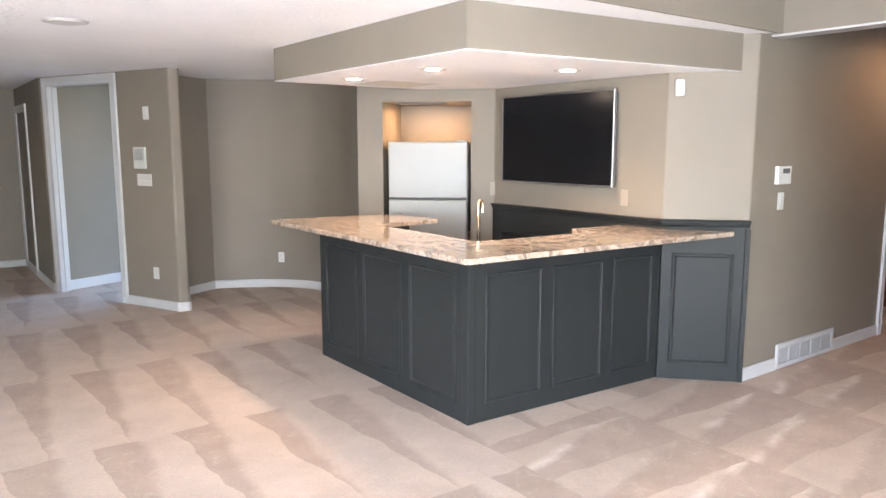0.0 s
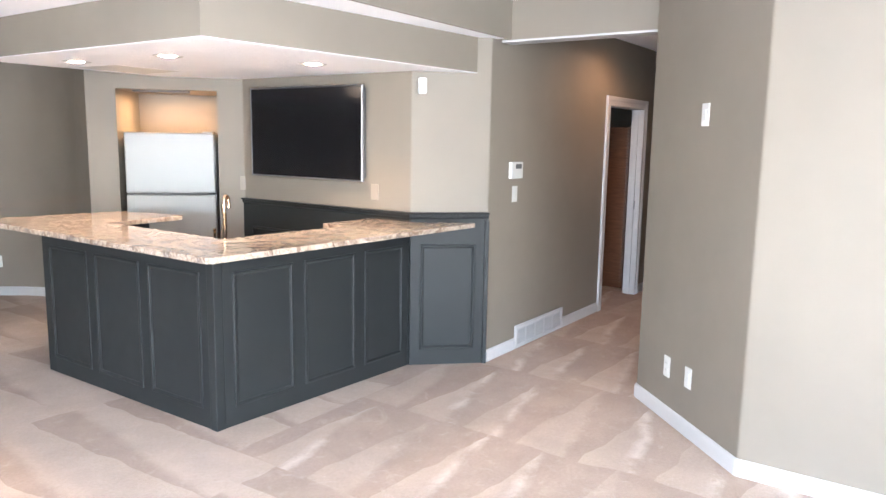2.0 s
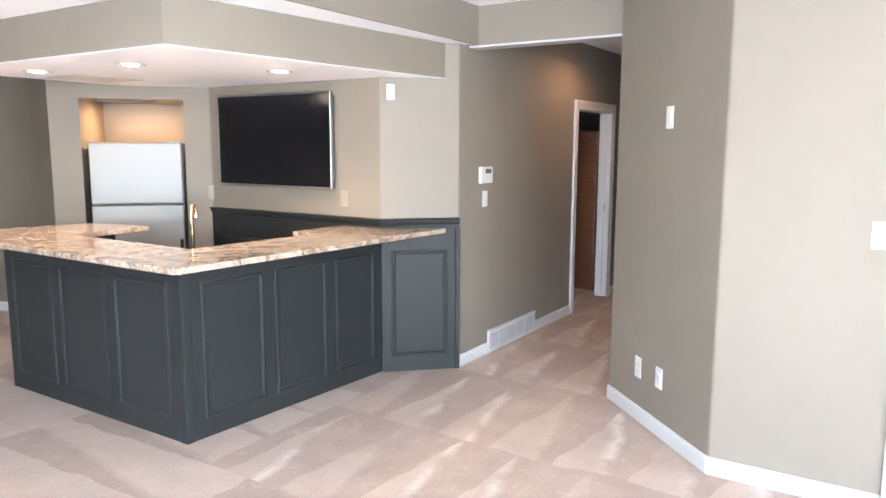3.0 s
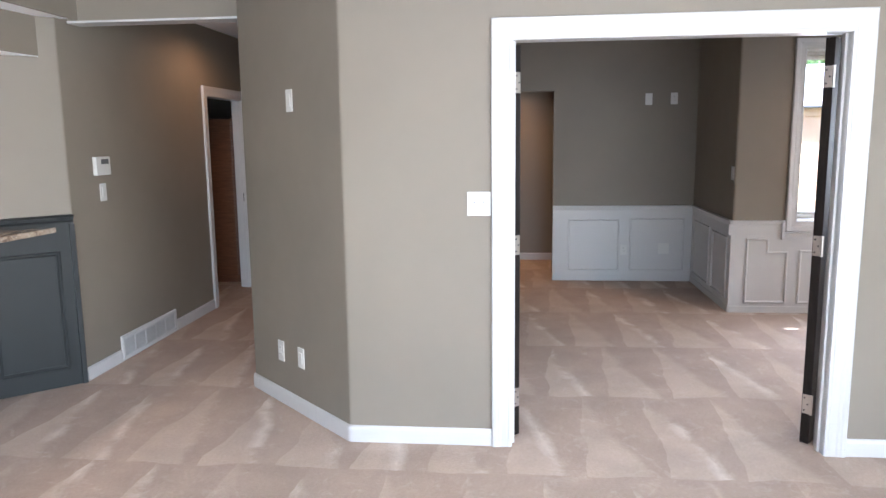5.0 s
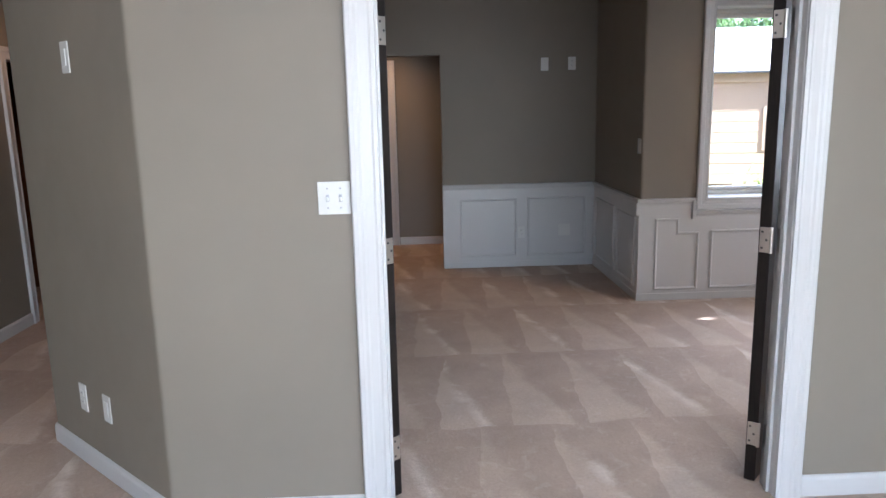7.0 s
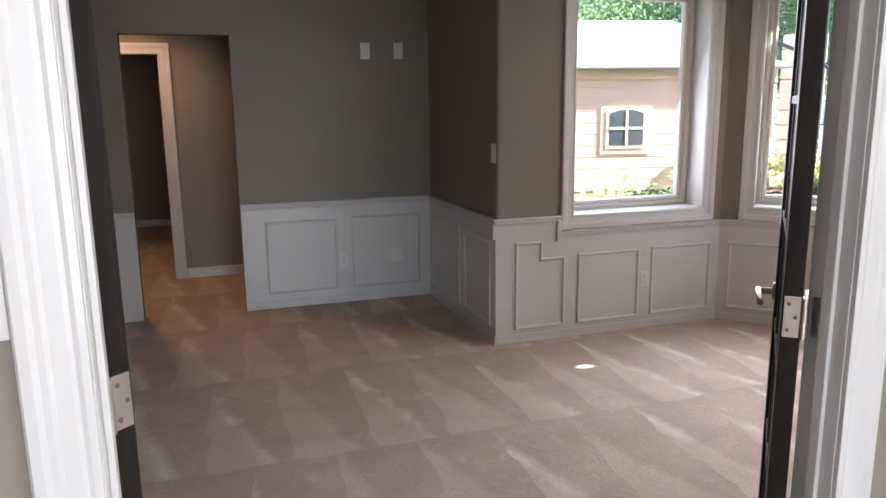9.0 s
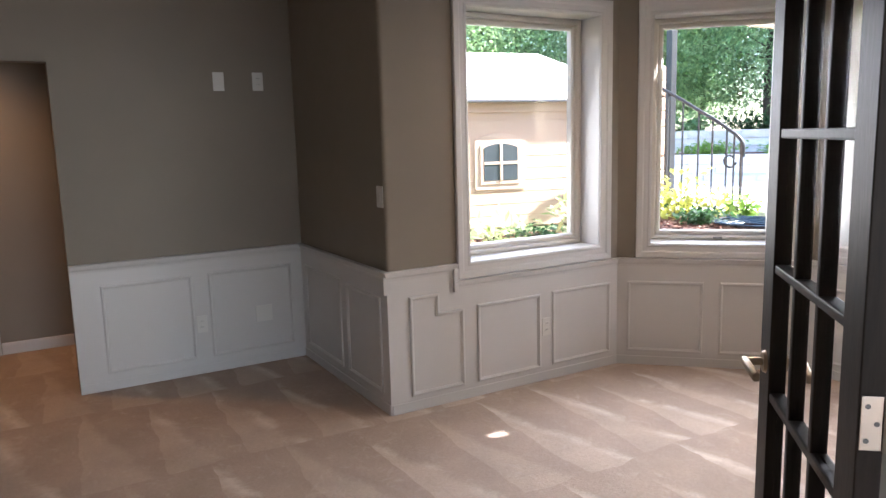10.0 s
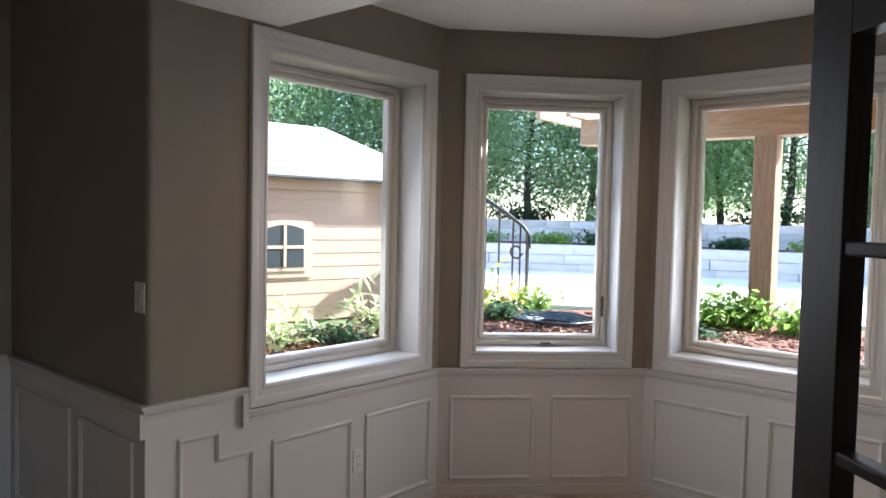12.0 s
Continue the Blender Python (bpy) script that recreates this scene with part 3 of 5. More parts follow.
def rect(x0, x1, z0, z1):
    return [(x0, z0), (x1, z0), (x1, z1), (x0, z1)]


CAP = [(0.0, -0.055), (0.010, -0.055), (0.013, -0.04), (0.020, -0.03), (0.022, -0.014), (0.030, -0.012), (0.032, -0.004), (0.028, 0.0), (0.0, 0.0)]


def wainscot(name, p, q, panels, caps, label, s_end=None, s_start=0.0, skip=0):
    m = at_wall(p, q)
    length = s_end if s_end is not None else (Vector(q) - Vector(p)).length
    w = thing(name, label, "wainscot", m, "structure")
    top = min(z for _, _, z in caps)
    bm = bmesh.new()
    box(bm, s_start, length, -0.010, 0.0, 0.002, top - 0.03)
    for a, b, z in caps:
        if z > top + 0.02:
            box(bm, a, b, -0.010, 0.0, top - 0.03, z - 0.03)
    part("backing", bm, WHITE, w)
    part("base_rail", bbox(s_start, length, -0.0155, -0.0095, 0.002, 0.06, 0.002), WHITE, w)
    for a, b, z in caps[skip:]:
        bm = along(bmesh.new(), [Vector((a, 0)), Vector((b, 0))], [(d, z + h) for d, h in CAP])
        part("cap_rail", bm, WHITE, w)
    for pts in panels:
        part("panel_moulding", moulding(pts, out=0.0095), WHITE, w)
    return w


wainscot("wainscot_1", (STUDY_X, 0.222), (STUDY_X, SIDE_Y), [rect(0.897, 1.451, 0.11, 0.68), rect(1.555, 2.131, 0.11, 0.69)], [(0.733, 2.222, 0.825)],
         "white panelled wainscot on the study's back wall", s_start=0.733)
wainscot("wainscot_2", (STUDY_X, 1.51), (STUDY_X, 0.222), [rect(0.12, 0.60, 0.07, 0.66), rect(0.70, 1.10, 0.07, 0.66)], [(0.0, 1.288, 0.81)],
         "white panelled wainscot beside the passage")
wainscot("wainscot_3", (STUDY_X, SIDE_Y), (BAY_X, SIDE_Y), [rect(0.098, 0.739, 0.11, 0.685), rect(0.837, 1.329, 0.11, 0.67)], [(0.0, 1.455, 0.825)],
         "white panelled wainscot on the study's side wall", s_end=1.415, skip=1)
bay1 = wainscot("wainscot_4", (BAY_X, SIDE_Y), C1, [[(0.122, 0.09), (0.478, 0.09), (0.478, 0.556), (0.312, 0.556), (0.312, 0.668), (0.122, 0.668)], rect(0.572, 1.04, 0.09, 0.566), rect(1.134, 1.617, 0.095, 0.572)],
                [(-0.03, 0.44, 0.825), (0.412, 1.68, 0.727)], "white panelled wainscot stepping down under the bay window", skip=1)
bm = along(bmesh.new(), [Vector((STUDY_X, SIDE_Y)), Vector((BAY_X, SIDE_Y)), Vector((BAY_X, SIDE_Y - 0.44))], [(d, 0.825 + h) for d, h in CAP])
bm.transform(bay1.matrix_world.inverted())
part("cap_rail", bm, WHITE, bay1)
bm = bbox(0.411, 0.441, -0.03, 0.0, 0.66, 0.80, 0.004)
part("cap_return", bm, WHITE, bay1)
wainscot("wainscot_5", C1, C2, [rect(0.07, 0.55, 0.095, 0.572), rect(0.65, 1.11, 0.095, 0.572)], [(0.0, 1.188, 0.727)], "white panelled wainscot under the diagonal window")
wainscot("wainscot_6", C2, BAY[4], [rect(0.06, 0.58, 0.095, 0.572), rect(0.68, 1.2, 0.095, 0.572), rect(1.3, 1.85, 0.095, 0.572)], [(0.0, 1.98, 0.727)], "white panelled wainscot under the pergola window")

# ---- bar ----
BAR_C, BAR_L, BAR_R = (2.85, 3.226), (2.845, 5.03), (4.447, 3.133)
bar = thing("bar_cabinet", "grey-green panelled bar cabinet with square corner posts", "bar")


def panelled(parent, p, q, panels, z1, thick, label=""):
    m = at_wall(p, q)
    length = (Vector(q) - Vector(p)).length
    bm = bbox(0.0, length, 0.0, thick, 0.002, z1)
    bm.transform(m)
    face = part("face_board", bm, BARGREY, parent)
    for a, b in panels:
        bm = moulding(rect(a, b, 0.11, z1 - 0.13), 0.026, 0.009)
        bm.transform(m)
        part("panel_moulding", bm, BARGREY, parent)
    return face


panelled(bar, BAR_L, BAR_C, [(0.09, 0.55), (0.64, 1.12), (1.21, 1.69)], 1.018, 0.05)
panelled(bar, BAR_C, BAR_R, [(0.12, 0.55), (0.64, 1.07), (1.16, 1.54)], 1.018, 0.05)
part("corner_post", bbox(2.842, 2.902, 3.216, 3.276, 0.002, 1.018, 0.006), BARGREY, bar)
part("end_panel", bbox(2.85, 3.35, 4.97, 5.03, 0.002, 1.018, 0.003), BARGREY, bar)
part("return_panel", bbox(3.35, 3.39, 4.62, 5.03, 0.002, 1.018, 0.003), BARGREY, bar)
part("inner_panel", bbox(2.92, 3.35, 4.60, 4.64, 0.002, 1.018, 0.003), BARGREY, bar)
TOP_PLAN = [(2.56, 2.90), (2.585, 2.875), (4.70, 2.735), (4.735, 2.755), (4.45, 3.06), (4.45, 3.48), (3.97, 3.50), (3.965, 3.28), (3.06, 3.36), (3.03, 3.39), (3.03, 4.55), (3.62, 4.57), (3.65, 4.60), (3.52, 5.14), (3.47, 5.17), (2.60, 5.31), (2.56, 5.28)]
bm = prism(TOP_PLAN, 1.02, 1.052)
soften(bm, 0.006)
solid("countertop", bm, GRANITE, "mottled brown and cream granite bar top with polished edge", "countertop")
wains = thing("wainscot_7", "dark grey-green panelled wainscot behind the bar", "wainscot", kind="structure")
for p, q, panels in ((TVW_A, TVW_B, [(0.12, 0.80), (0.92, 1.62)]), (TVW_B, DIAG_B, [(0.07, 0.47)])):
    m = at_wall(p, q)
    length = (Vector(q) - Vector(p)).length
    bm = bbox(0.0, length, -0.018, 0.0, 0.002, 1.09)
    bm.transform(m)
    part("backing", bm, BARGREY, wains)
    for a, b in panels:
        bm = moulding(rect(a, b, 0.12, 0.89), 0.028, 0.016, 0.0175)
        bm.transform(m)
        part("panel_moulding", bm, BARGREY, wains)
bm = along(bmesh.new(), [Vector(TVW_A), Vector(TVW_B), Vector(DIAG_B)], [(d * 1.5, 1.118 + z * 1.1) for d, z in CAP])
part("cap_rail", bm, BARGREY, wains)
m = at_wall(TVW_B, DIAG_B)
bm = bbox(0.535, 0.566, -0.034, 0.001, 0.002, 1.06, 0.003)
bm.transform(m)
part("end_stile", bm, BARGREY, wains)

# television
TV = at_wall(TVW_A, TVW_B)
tv = thing("television", "flat black wall-mounted television with a thin silver bezel", "television", TV)
a, b = 0.175, 1.37
part("back_shell", bbox(a + 0.02, b - 0.02, -0.055, -0.005, 1.34, 1.99, 0.01), RUBBER, tv)
part("wall_bracket", bbox(0.5, 1.0, -0.012, 0.0, 1.5, 1.85, 0.002), RUBBER, tv)
bm = frame_ring(bmesh.new(), a + 0.012, b - 0.012, 1.328, 2.0, [(0.0, 0.05), (0.0, 0.074), (0.008, 0.076), (0.012, 0.072), (0.012, 0.05)])
part("bezel", bm, BEZEL, tv, "silver bezel")
part("screen", bbox(a + 0.01, b - 0.01, -0.071, -0.056, 1.326, 2.002, 0.001), BLACKGLASS, tv, "dark glossy screen")

# refrigerator in its niche
NM = at_wall(NICHE_L, NICHE_R)
niche = thing("wall_niche", "greige plaster niche for the refrigerator", "niche", NM, "structure")
part("back", bbox(-0.05, 0.835, 0.80, 0.85, 0.0, 2.10), WALL, niche)
part("side", bbox(-0.05, 0.0, 0.12, 0.80, 0.0, 2.10), WALL, niche)
part("side", bbox(0.785, 0.835, 0.12, 0.80, 0.0, 2.10), WALL, niche)
part("top", bbox(-0.05, 0.835, 0.121, 0.80, 1.994, 2.10), WALL, niche)
fridge = thing("refrigerator", "white top-freezer refrigerator standing in a plaster niche", "refrigerator", NM)
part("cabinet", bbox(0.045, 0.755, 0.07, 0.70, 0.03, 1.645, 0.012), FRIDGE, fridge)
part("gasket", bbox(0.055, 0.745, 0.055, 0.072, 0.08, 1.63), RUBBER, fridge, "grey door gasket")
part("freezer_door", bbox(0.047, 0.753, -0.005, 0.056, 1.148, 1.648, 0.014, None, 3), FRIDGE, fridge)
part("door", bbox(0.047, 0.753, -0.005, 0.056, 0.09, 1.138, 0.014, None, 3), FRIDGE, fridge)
part("toe_grille", bbox(0.06, 0.74, 0.03, 0.06, 0.01, 0.08, 0.003), RUBBER, fridge)
part("hinge_cover", bbox(0.66, 0.74, 0.01, 0.09, 1.645, 1.662, 0.005), FRIDGE, fridge)
strip = thing("strip_light", "slim under-header lamp glowing over the refrigerator", "lamp", NM)
part("housing", bbox(0.10, 0.55, 0.13, 0.17, 1.978, 1.993, 0.004), RUBBER, strip)
lamp("niche_light", "AREA", NM @ look((0.39, 0.35, 1.965), (0.39, 0.42, 0.0)), 1.25, (1.0, 0.55, 0.24), (0.5, 0.08))


def can_light(x, y, z, power, cone=108):
    label = "recessed ceiling light with white trim ring, lit warm"
    c = thing("recessed_light", label, "ceiling light", pose(x, y, z), group="recessed lights")
    bm = bmesh.new()
    prof = [(0.062, 0.0), (0.066, -0.006), (0.085, -0.007), (0.092, -0.002), (0.092, 0.0)]
    rows = [[bm.verts.new((r * math.cos(i * math.tau / 32), r * math.sin(i * math.tau / 32), h)) for r, h in prof] for i in range(32)]
    for i in range(32):
        p, q = rows[i], rows[(i + 1) % 32]
        for k in range(len(prof) - 1):
            bm.faces.new((p[k], q[k], q[k + 1], p[k + 1]))
    part("trim_ring", bm, WHITE, c, "", True)
    bm = bmesh.new()
    bmesh.ops.create_uvsphere(bm, u_segments=20, v_segments=10, radius=0.06)
    bm.transform(Matrix.Translation((0, 0, 0.006)) @ Matrix.Diagonal((1, 1, 0.3, 1)))
    part("bulb", bm, BULB, c, "glowing warm bulb", True)
    lamp("can_beam", "SPOT", pose(x, y, z - 0.03), power, (1.0, 0.66, 0.38), (0.05,), cone)
    return c


can_light(3.03, 4.80, SOFFIT, 5.0)
can_light(3.10, 3.91, SOFFIT, 5.0)
can_light(3.83, 3.44, SOFFIT, 5.0)
can_light(5.45, -3.16, TOP, 6.0, 165)
lamp("hall_light", "SPOT", pose(6.7, 2.2, TOP - 0.04), 3.2, (1.0, 0.52, 0.24), (0.14,), 170)
lamp("passage_light", "SPOT", pose(9.2, 0.4, TOP - 0.03), 10.0, (1.0, 0.53, 0.24), (0.06,), 130)
# two unseen fill lamps, added to warm the far room and the closet
lamp("far_room_fill", "SPOT", pose(11.6, 0.2, TOP - 0.03), 1.6, (1.0, 0.50, 0.26), (0.06,), 150)
lamp("closet_fill", "SPOT", pose(2.25, 8.7, 2.3), 0.3, (1.0, 0.62, 0.34), (0.06,), 140)

# ---- French door leaves ----
LEVER = metal("antique_bronze", (0.30, 0.235, 0.17), 0.35)


def french_leaf(hinge, angle, side, label):
    """A 15-lite leaf; local x from the hinge to the latch, y through it, z up. side: +1 or -1, where the knuckles are."""
    m = pose(*hinge, 0, 0, 0, angle)
    leaf = thing("french_door", label, "door", m, group="French doors")
    W, T, H = 0.762, 0.044, 2.02
    st, top, bot = 0.105, 0.135, 0.125
    z0 = 0.012
    h = T / 2
    part("hinge_stile", bbox(0.0, st, -h, h, z0, H, 0.003), ESPRESSO, leaf)
    part("latch_stile", bbox(W - st, W, -h, h, z0, H, 0.003), ESPRESSO, leaf)
    part("top_rail", bbox(st, W - st, -h, h, H - top, H, 0.002), ESPRESSO, leaf)
    part("bottom_rail", bbox(st, W - st, -h, h, z0, z0 + bot, 0.002), ESPRESSO, leaf)
    x0, x1, a0, a1 = st, W - st, z0 + bot, H - top
    cw, rh = (x1 - x0) / 3, (a1 - a0) / 5
    for i in (1, 2):
        part("muntin", bbox(x0 + i * cw - 0.012, x0 + i * cw + 0.012, -h + 0.004, h - 0.004, a0, a1, 0.005), ESPRESSO, leaf)
    for j in range(1, 5):
        part("muntin", bbox(x0, x1, -h + 0.003, h - 0.003, a0 + j * rh - 0.012, a0 + j * rh + 0.012, 0.005), ESPRESSO, leaf)
    for i in range(3):
        for j in range(5):
            pane = part("pane", bbox(x0 + i * cw + 0.012, x0 + (i + 1) * cw - 0.012, -0.003, 0.003, a0 + j * rh + 0.012, a0 + (j + 1) * rh - 0.012), GLASS, leaf)
            pane.visible_shadow = False
    for z in (0.22, 1.03, 1.84):
        plate = bbox(-0.0025, 0.0005, -h + 0.004, h - 0.004, z - 0.05, z + 0.05, 0.001)
        hg = part("hinge", plate, NICKEL, leaf, "brushed nickel hinge")
        bm = bmesh.new()
        bmesh.ops.create_cone(bm, cap_ends=True, segments=14, radius1=0.007, radius2=0.007, depth=0.102)
        bm.transform(Matrix.Translation((-0.004, side * (h + 0.004), z)))
        part("knuckle", bm, NICKEL, hg, "", True)
        for dz in (-0.032, 0.0, 0.032):
            bm = bmesh.new()
            bmesh.ops.create_cone(bm, cap_ends=True, segments=10, radius1=0.005, radius2=0.004, depth=0.002)
            bm.transform(Matrix.Translation((-0.003, 0.008 * (1 if dz else -1), z + dz)) @ Matrix.Rotation(radians(90), 4, "Y"))
            part("screw", bm, RUBBER, hg)
    for s in (-1, 1):
        bm = bmesh.new()
        bmesh.ops.create_cone(bm, cap_ends=True, segments=24, radius1=0.032, radius2=0.027, depth=0.009)
        bm.transform(Matrix.Translation((W - 0.06, s * (h + 0.004), 0.92)) @ Matrix.Rotation(radians(-90 * s), 4, "X"))
        knob = part("rosette", bm, LEVER, leaf, "antique bronze rosette", True)
        stem = bmesh.new()
        bmesh.ops.create_cone(stem, cap_ends=True, segments=16, radius1=0.011, radius2=0.011, depth=0.046)
        stem.transform(Matrix.Translation((W - 0.06, s * (h + 0.03), 0.92)) @ Matrix.Rotation(radians(90), 4, "X"))
        part("stem", stem, LEVER, knob, "", True)
        lever = bbox(W - 0.165, W - 0.048, -0.009, 0.009, 0.908, 0.932, 0.007, None, 3)
        for vert in lever.verts:
            k = (W - 0.06 - vert.co.x) / 0.105
            vert.co.z -= 0.014 * max(0, k) ** 2
            vert.co.y += s * (h + 0.052 - 0.01 * max(0, k) ** 2)
        part("lever", lever, LEVER, knob, "antique bronze lever", True)
    return leaf


for y0, s in ((-1.622, 1), (-0.09, -1)):
    for z in (0.22, 1.03, 1.84):
        bm = bbox(4.112, 4.150, min(y0, y0 + s * 0.0035), max(y0, y0 + s * 0.0035), z - 0.05, z + 0.05, 0.001)
        bm.transform(fd.matrix_world.inverted())
        part("jamb_hinge", bm, NICKEL, fd, "brushed nickel hinge leaf")

french_leaf((4.166, -1.575), -42.0, -1, "espresso-stained French door with fifteen glass lites, standing open")
french_leaf((4.166, -0.113), 41.5, 1, "espresso-stained French door with fifteen glass lites, folded back")

# ---- wall plates, vents and small fittings ----

GRILLE = painted("grey_grille_shadow", (0.42, 0.42, 0.42), 0.5, 40, 0.05, 0.05)
BEIGE = painted("beige_plastic_plate", (0.27, 0.23, 0.18), 0.45, 30, 0.02, 0.02)


def wall_plate(p, q, s, z, w, h, label, name="light_switch", category="switch", toggles=0, sockets=0, rocker=False, cover=None):
    """A bevelled cover plate on the wall from p to q, centred at s and z."""
    m = at_wall(p, q, s, z)
    t = thing(name, label, category, m)
    part("cover_plate", bbox(-w / 2, w / 2, -0.006, 0.0, -h / 2, h / 2, 0.0025), cover or PLATE, t)
    for i in range(toggles):
        x = (i - (toggles - 1) / 2) * 0.046
        part("toggle_slot", bbox(x - 0.006, x + 0.006, -0.0075, -0.005, -0.013, 0.013, 0.001), BEZEL, t)
        part("toggle", bbox(x - 0.0045, x + 0.0045, -0.017, -0.006, -0.010, 0.003, 0.002), PLATE, t)
        for dz in (-0.035, 0.035):
            part("screw", bbox(x - 0.003, x + 0.003, -0.0072, -0.005, dz - 0.003, dz + 0.003, 0.001), BEZEL, t)
    for dz in ((-0.02, 0.02) if sockets else ()):
        o = part("socket", bbox(-0.016, 0.016, -0.0085, -0.005, dz - 0.013, dz + 0.013, 0.004), PLATE, t)
        for dx in (-0.006, 0.006):
            part("slot", bbox(dx - 0.0012, dx + 0.0012, -0.0092, -0.008, dz - 0.003, dz + 0.006), SLOT, o)
    if rocker:
        part("rocker", bbox(-0.016, 0.016, -0.010, -0.005, -0.032, 0.032, 0.003), PLATE, t)
    return t


FRW = ((4.05, 0.754), (4.05, -3.0))
wall_plate(*FRW, 0.681, 1.253, 0.116, 0.118, "white double toggle switch beside the French doors", toggles=2)
wall_plate(*FRW, 3.165, 0.36, 0.07, 0.115, "white wall outlet low beside the baseboard", "wall_outlet", "outlet", sockets=1)
ANGW = (ANG_A, ANG_B)
wall_plate(*ANGW, 0.62, 1.785, 0.07, 0.12, "white blank cover plate high on the angled wall", "cover_plate", "plate", rocker=True)
wall_plate(*ANGW, 0.385, 0.325, 0.07, 0.125, "white outlet low on the angled wall", "wall_outlet", "outlet", sockets=1)
wall_plate(*ANGW, 0.63, 0.335, 0.07, 0.12, "white cable plate low on the angled wall", "cover_plate", "plate", rocker=True)
LOB = (LOB_P, LOB_Q)
wall_plate(*LOB, 1.711, 1.924, 0.08, 0.125, "white cover plate high on the narrow wall", "cover_plate", "plate", rocker=True)
wall_plate(*LOB, 1.641, 1.278, 0.21, 0.116, "white four-gang toggle switch plate", toggles=4)
wall_plate(*LOB, 1.738, 0.356, 0.08, 0.118, "white outlet low on the narrow wall", "wall_outlet", "outlet", sockets=1)
inter = thing("intercom", "white wall intercom with a speaker grille", "intercom", at_wall(*LOB, 1.601, 1.493))
part("case", bbox(-0.085, 0.085, -0.022, 0.0, -0.104, 0.104, 0.006), PLATE, inter)
for i in range(9):
    part("grille_slat", bbox(-0.065, 0.065, -0.0245, -0.021, -0.02 + i * 0.012, -0.014 + i * 0.012, 0.001), BEZEL, inter)
wall_plate((3.60, 7.868), (3.87, 7.60), 0.182, 0.35, 0.07, 0.115, "white outlet low on the curved wall", "wall_outlet", "outlet", sockets=1)
wall_plate(TVW_A, TVW_B, 1.43, 1.245, 0.07, 0.115, "beige cover plate above the bar wainscot", "cover_plate", "plate", cover=BEIGE)
wall_plate(NICHE_R, TVW_A, 0.20, 1.24, 0.06, 0.115, "beige switch beside the refrigerator niche", cover=BEIGE)
sensor = thing("alarm_sensor", "white alarm sensor high on the diagonal wall", "sensor", at_wall(TVW_B, DIAG_B, 0.07, 1.995))
part("case", bbox(-0.03, 0.03, -0.04, 0.0, -0.055, 0.055, 0.014, None, 3), PLATE, sensor)
part("lens", bbox(-0.022, 0.022, -0.046, -0.036, -0.045, 0.0, 0.006), WHITE, sensor)
HALL = ((4.86, 2.725), (10.0, 2.725))
thermo = thing("thermostat", "white wall thermostat with a small grey display", "thermostat", at_wall(*HALL, 0.36, 1.412))
part("case", bbox(-0.085, 0.085, -0.03, 0.0, -0.062, 0.062, 0.006), PLATE, thermo)
part("display", bbox(-0.03, 0.06, -0.0315, -0.029, 0.012, 0.046, 0.001), RUBBER, thermo, "dark grey display")
wall_plate(*HALL, 0.372, 1.231, 0.075, 0.12, "white dimmer switch under the thermostat", rocker=True)
vent = thing("return_air_grille", "white return-air grille low in the hall wall", "vent", at_wall(*HALL, 0.44, 0.0))
bm = frame_ring(bmesh.new(), 0.03, 0.82, 0.035, 0.155, [(0.0, 0.0), (0.0, 0.014), (0.02, 0.016), (0.03, 0.01), (0.03, 0.0)])
part("frame", bm, WHITE, vent)
part("backing", bbox(0.03, 0.82, -0.002, 0.0, 0.03, 0.16), GRILLE, vent)
for i in range(1, 5):
    part("mullion", bbox(0.03 + i * 0.158 - 0.004, 0.03 + i * 0.158 + 0.004, -0.011, -0.002, 0.033, 0.157, 0.002), WHITE, vent)
for i in range(10):
    z = 0.042 + i * 0.0118
    part("slat", bbox(0.03, 0.82, -0.010, -0.003, z, z + 0.004, 0.001, None, 1), WHITE, vent)
part("foot", bbox(0.0, 0.85, -0.014, 0.0, 0.002, 0.006), WHITE, vent)
STU = ((STUDY_X, 0.222), (STUDY_X, SIDE_Y))
wall_plate(*STU, 1.72, 1.945, 0.072, 0.12, "white cover plate high on the study wall", "cover_plate", "plate", rocker=True)
wall_plate(*STU, 1.98, 1.948, 0.072, 0.12, "white high outlet on the study wall", "wall_outlet", "outlet", sockets=1)
wall_plate((STUDY_X - 0.0095, 0.222), (STUDY_X - 0.0095, SIDE_Y), 1.496, 0.345, 0.07, 0.115, "white outlet set in the study wainscot", "wall_outlet", "outlet", sockets=1)
wall_plate((STUDY_X - 0.0095, 0.222), (STUDY_X - 0.0095, SIDE_Y), 1.92, 0.36, 0.115, 0.115, "white blank plate set in the study wainscot", "cover_plate", "plate")
wall_plate((STUDY_X, 1.51), (STUDY_X, 0.222), 1.04, 1.45, 0.075, 0.2, "white tall control plate beside the passage", "control_plate", "switch", rocker=True)
wall_plate((STUDY_X, SIDE_Y), (BAY_X, SIDE_Y), 1.355, 1.235, 0.075, 0.118, "white rocker switch near the bay corner", rocker=True)
wall_plate((BAY_X - 0.0095, SIDE_Y), (BAY_X - 0.0095, -3.69), 1.09, 0.35, 0.07, 0.115, "white outlet set in the bay wainscot", "wall_outlet", "outlet", sockets=1)


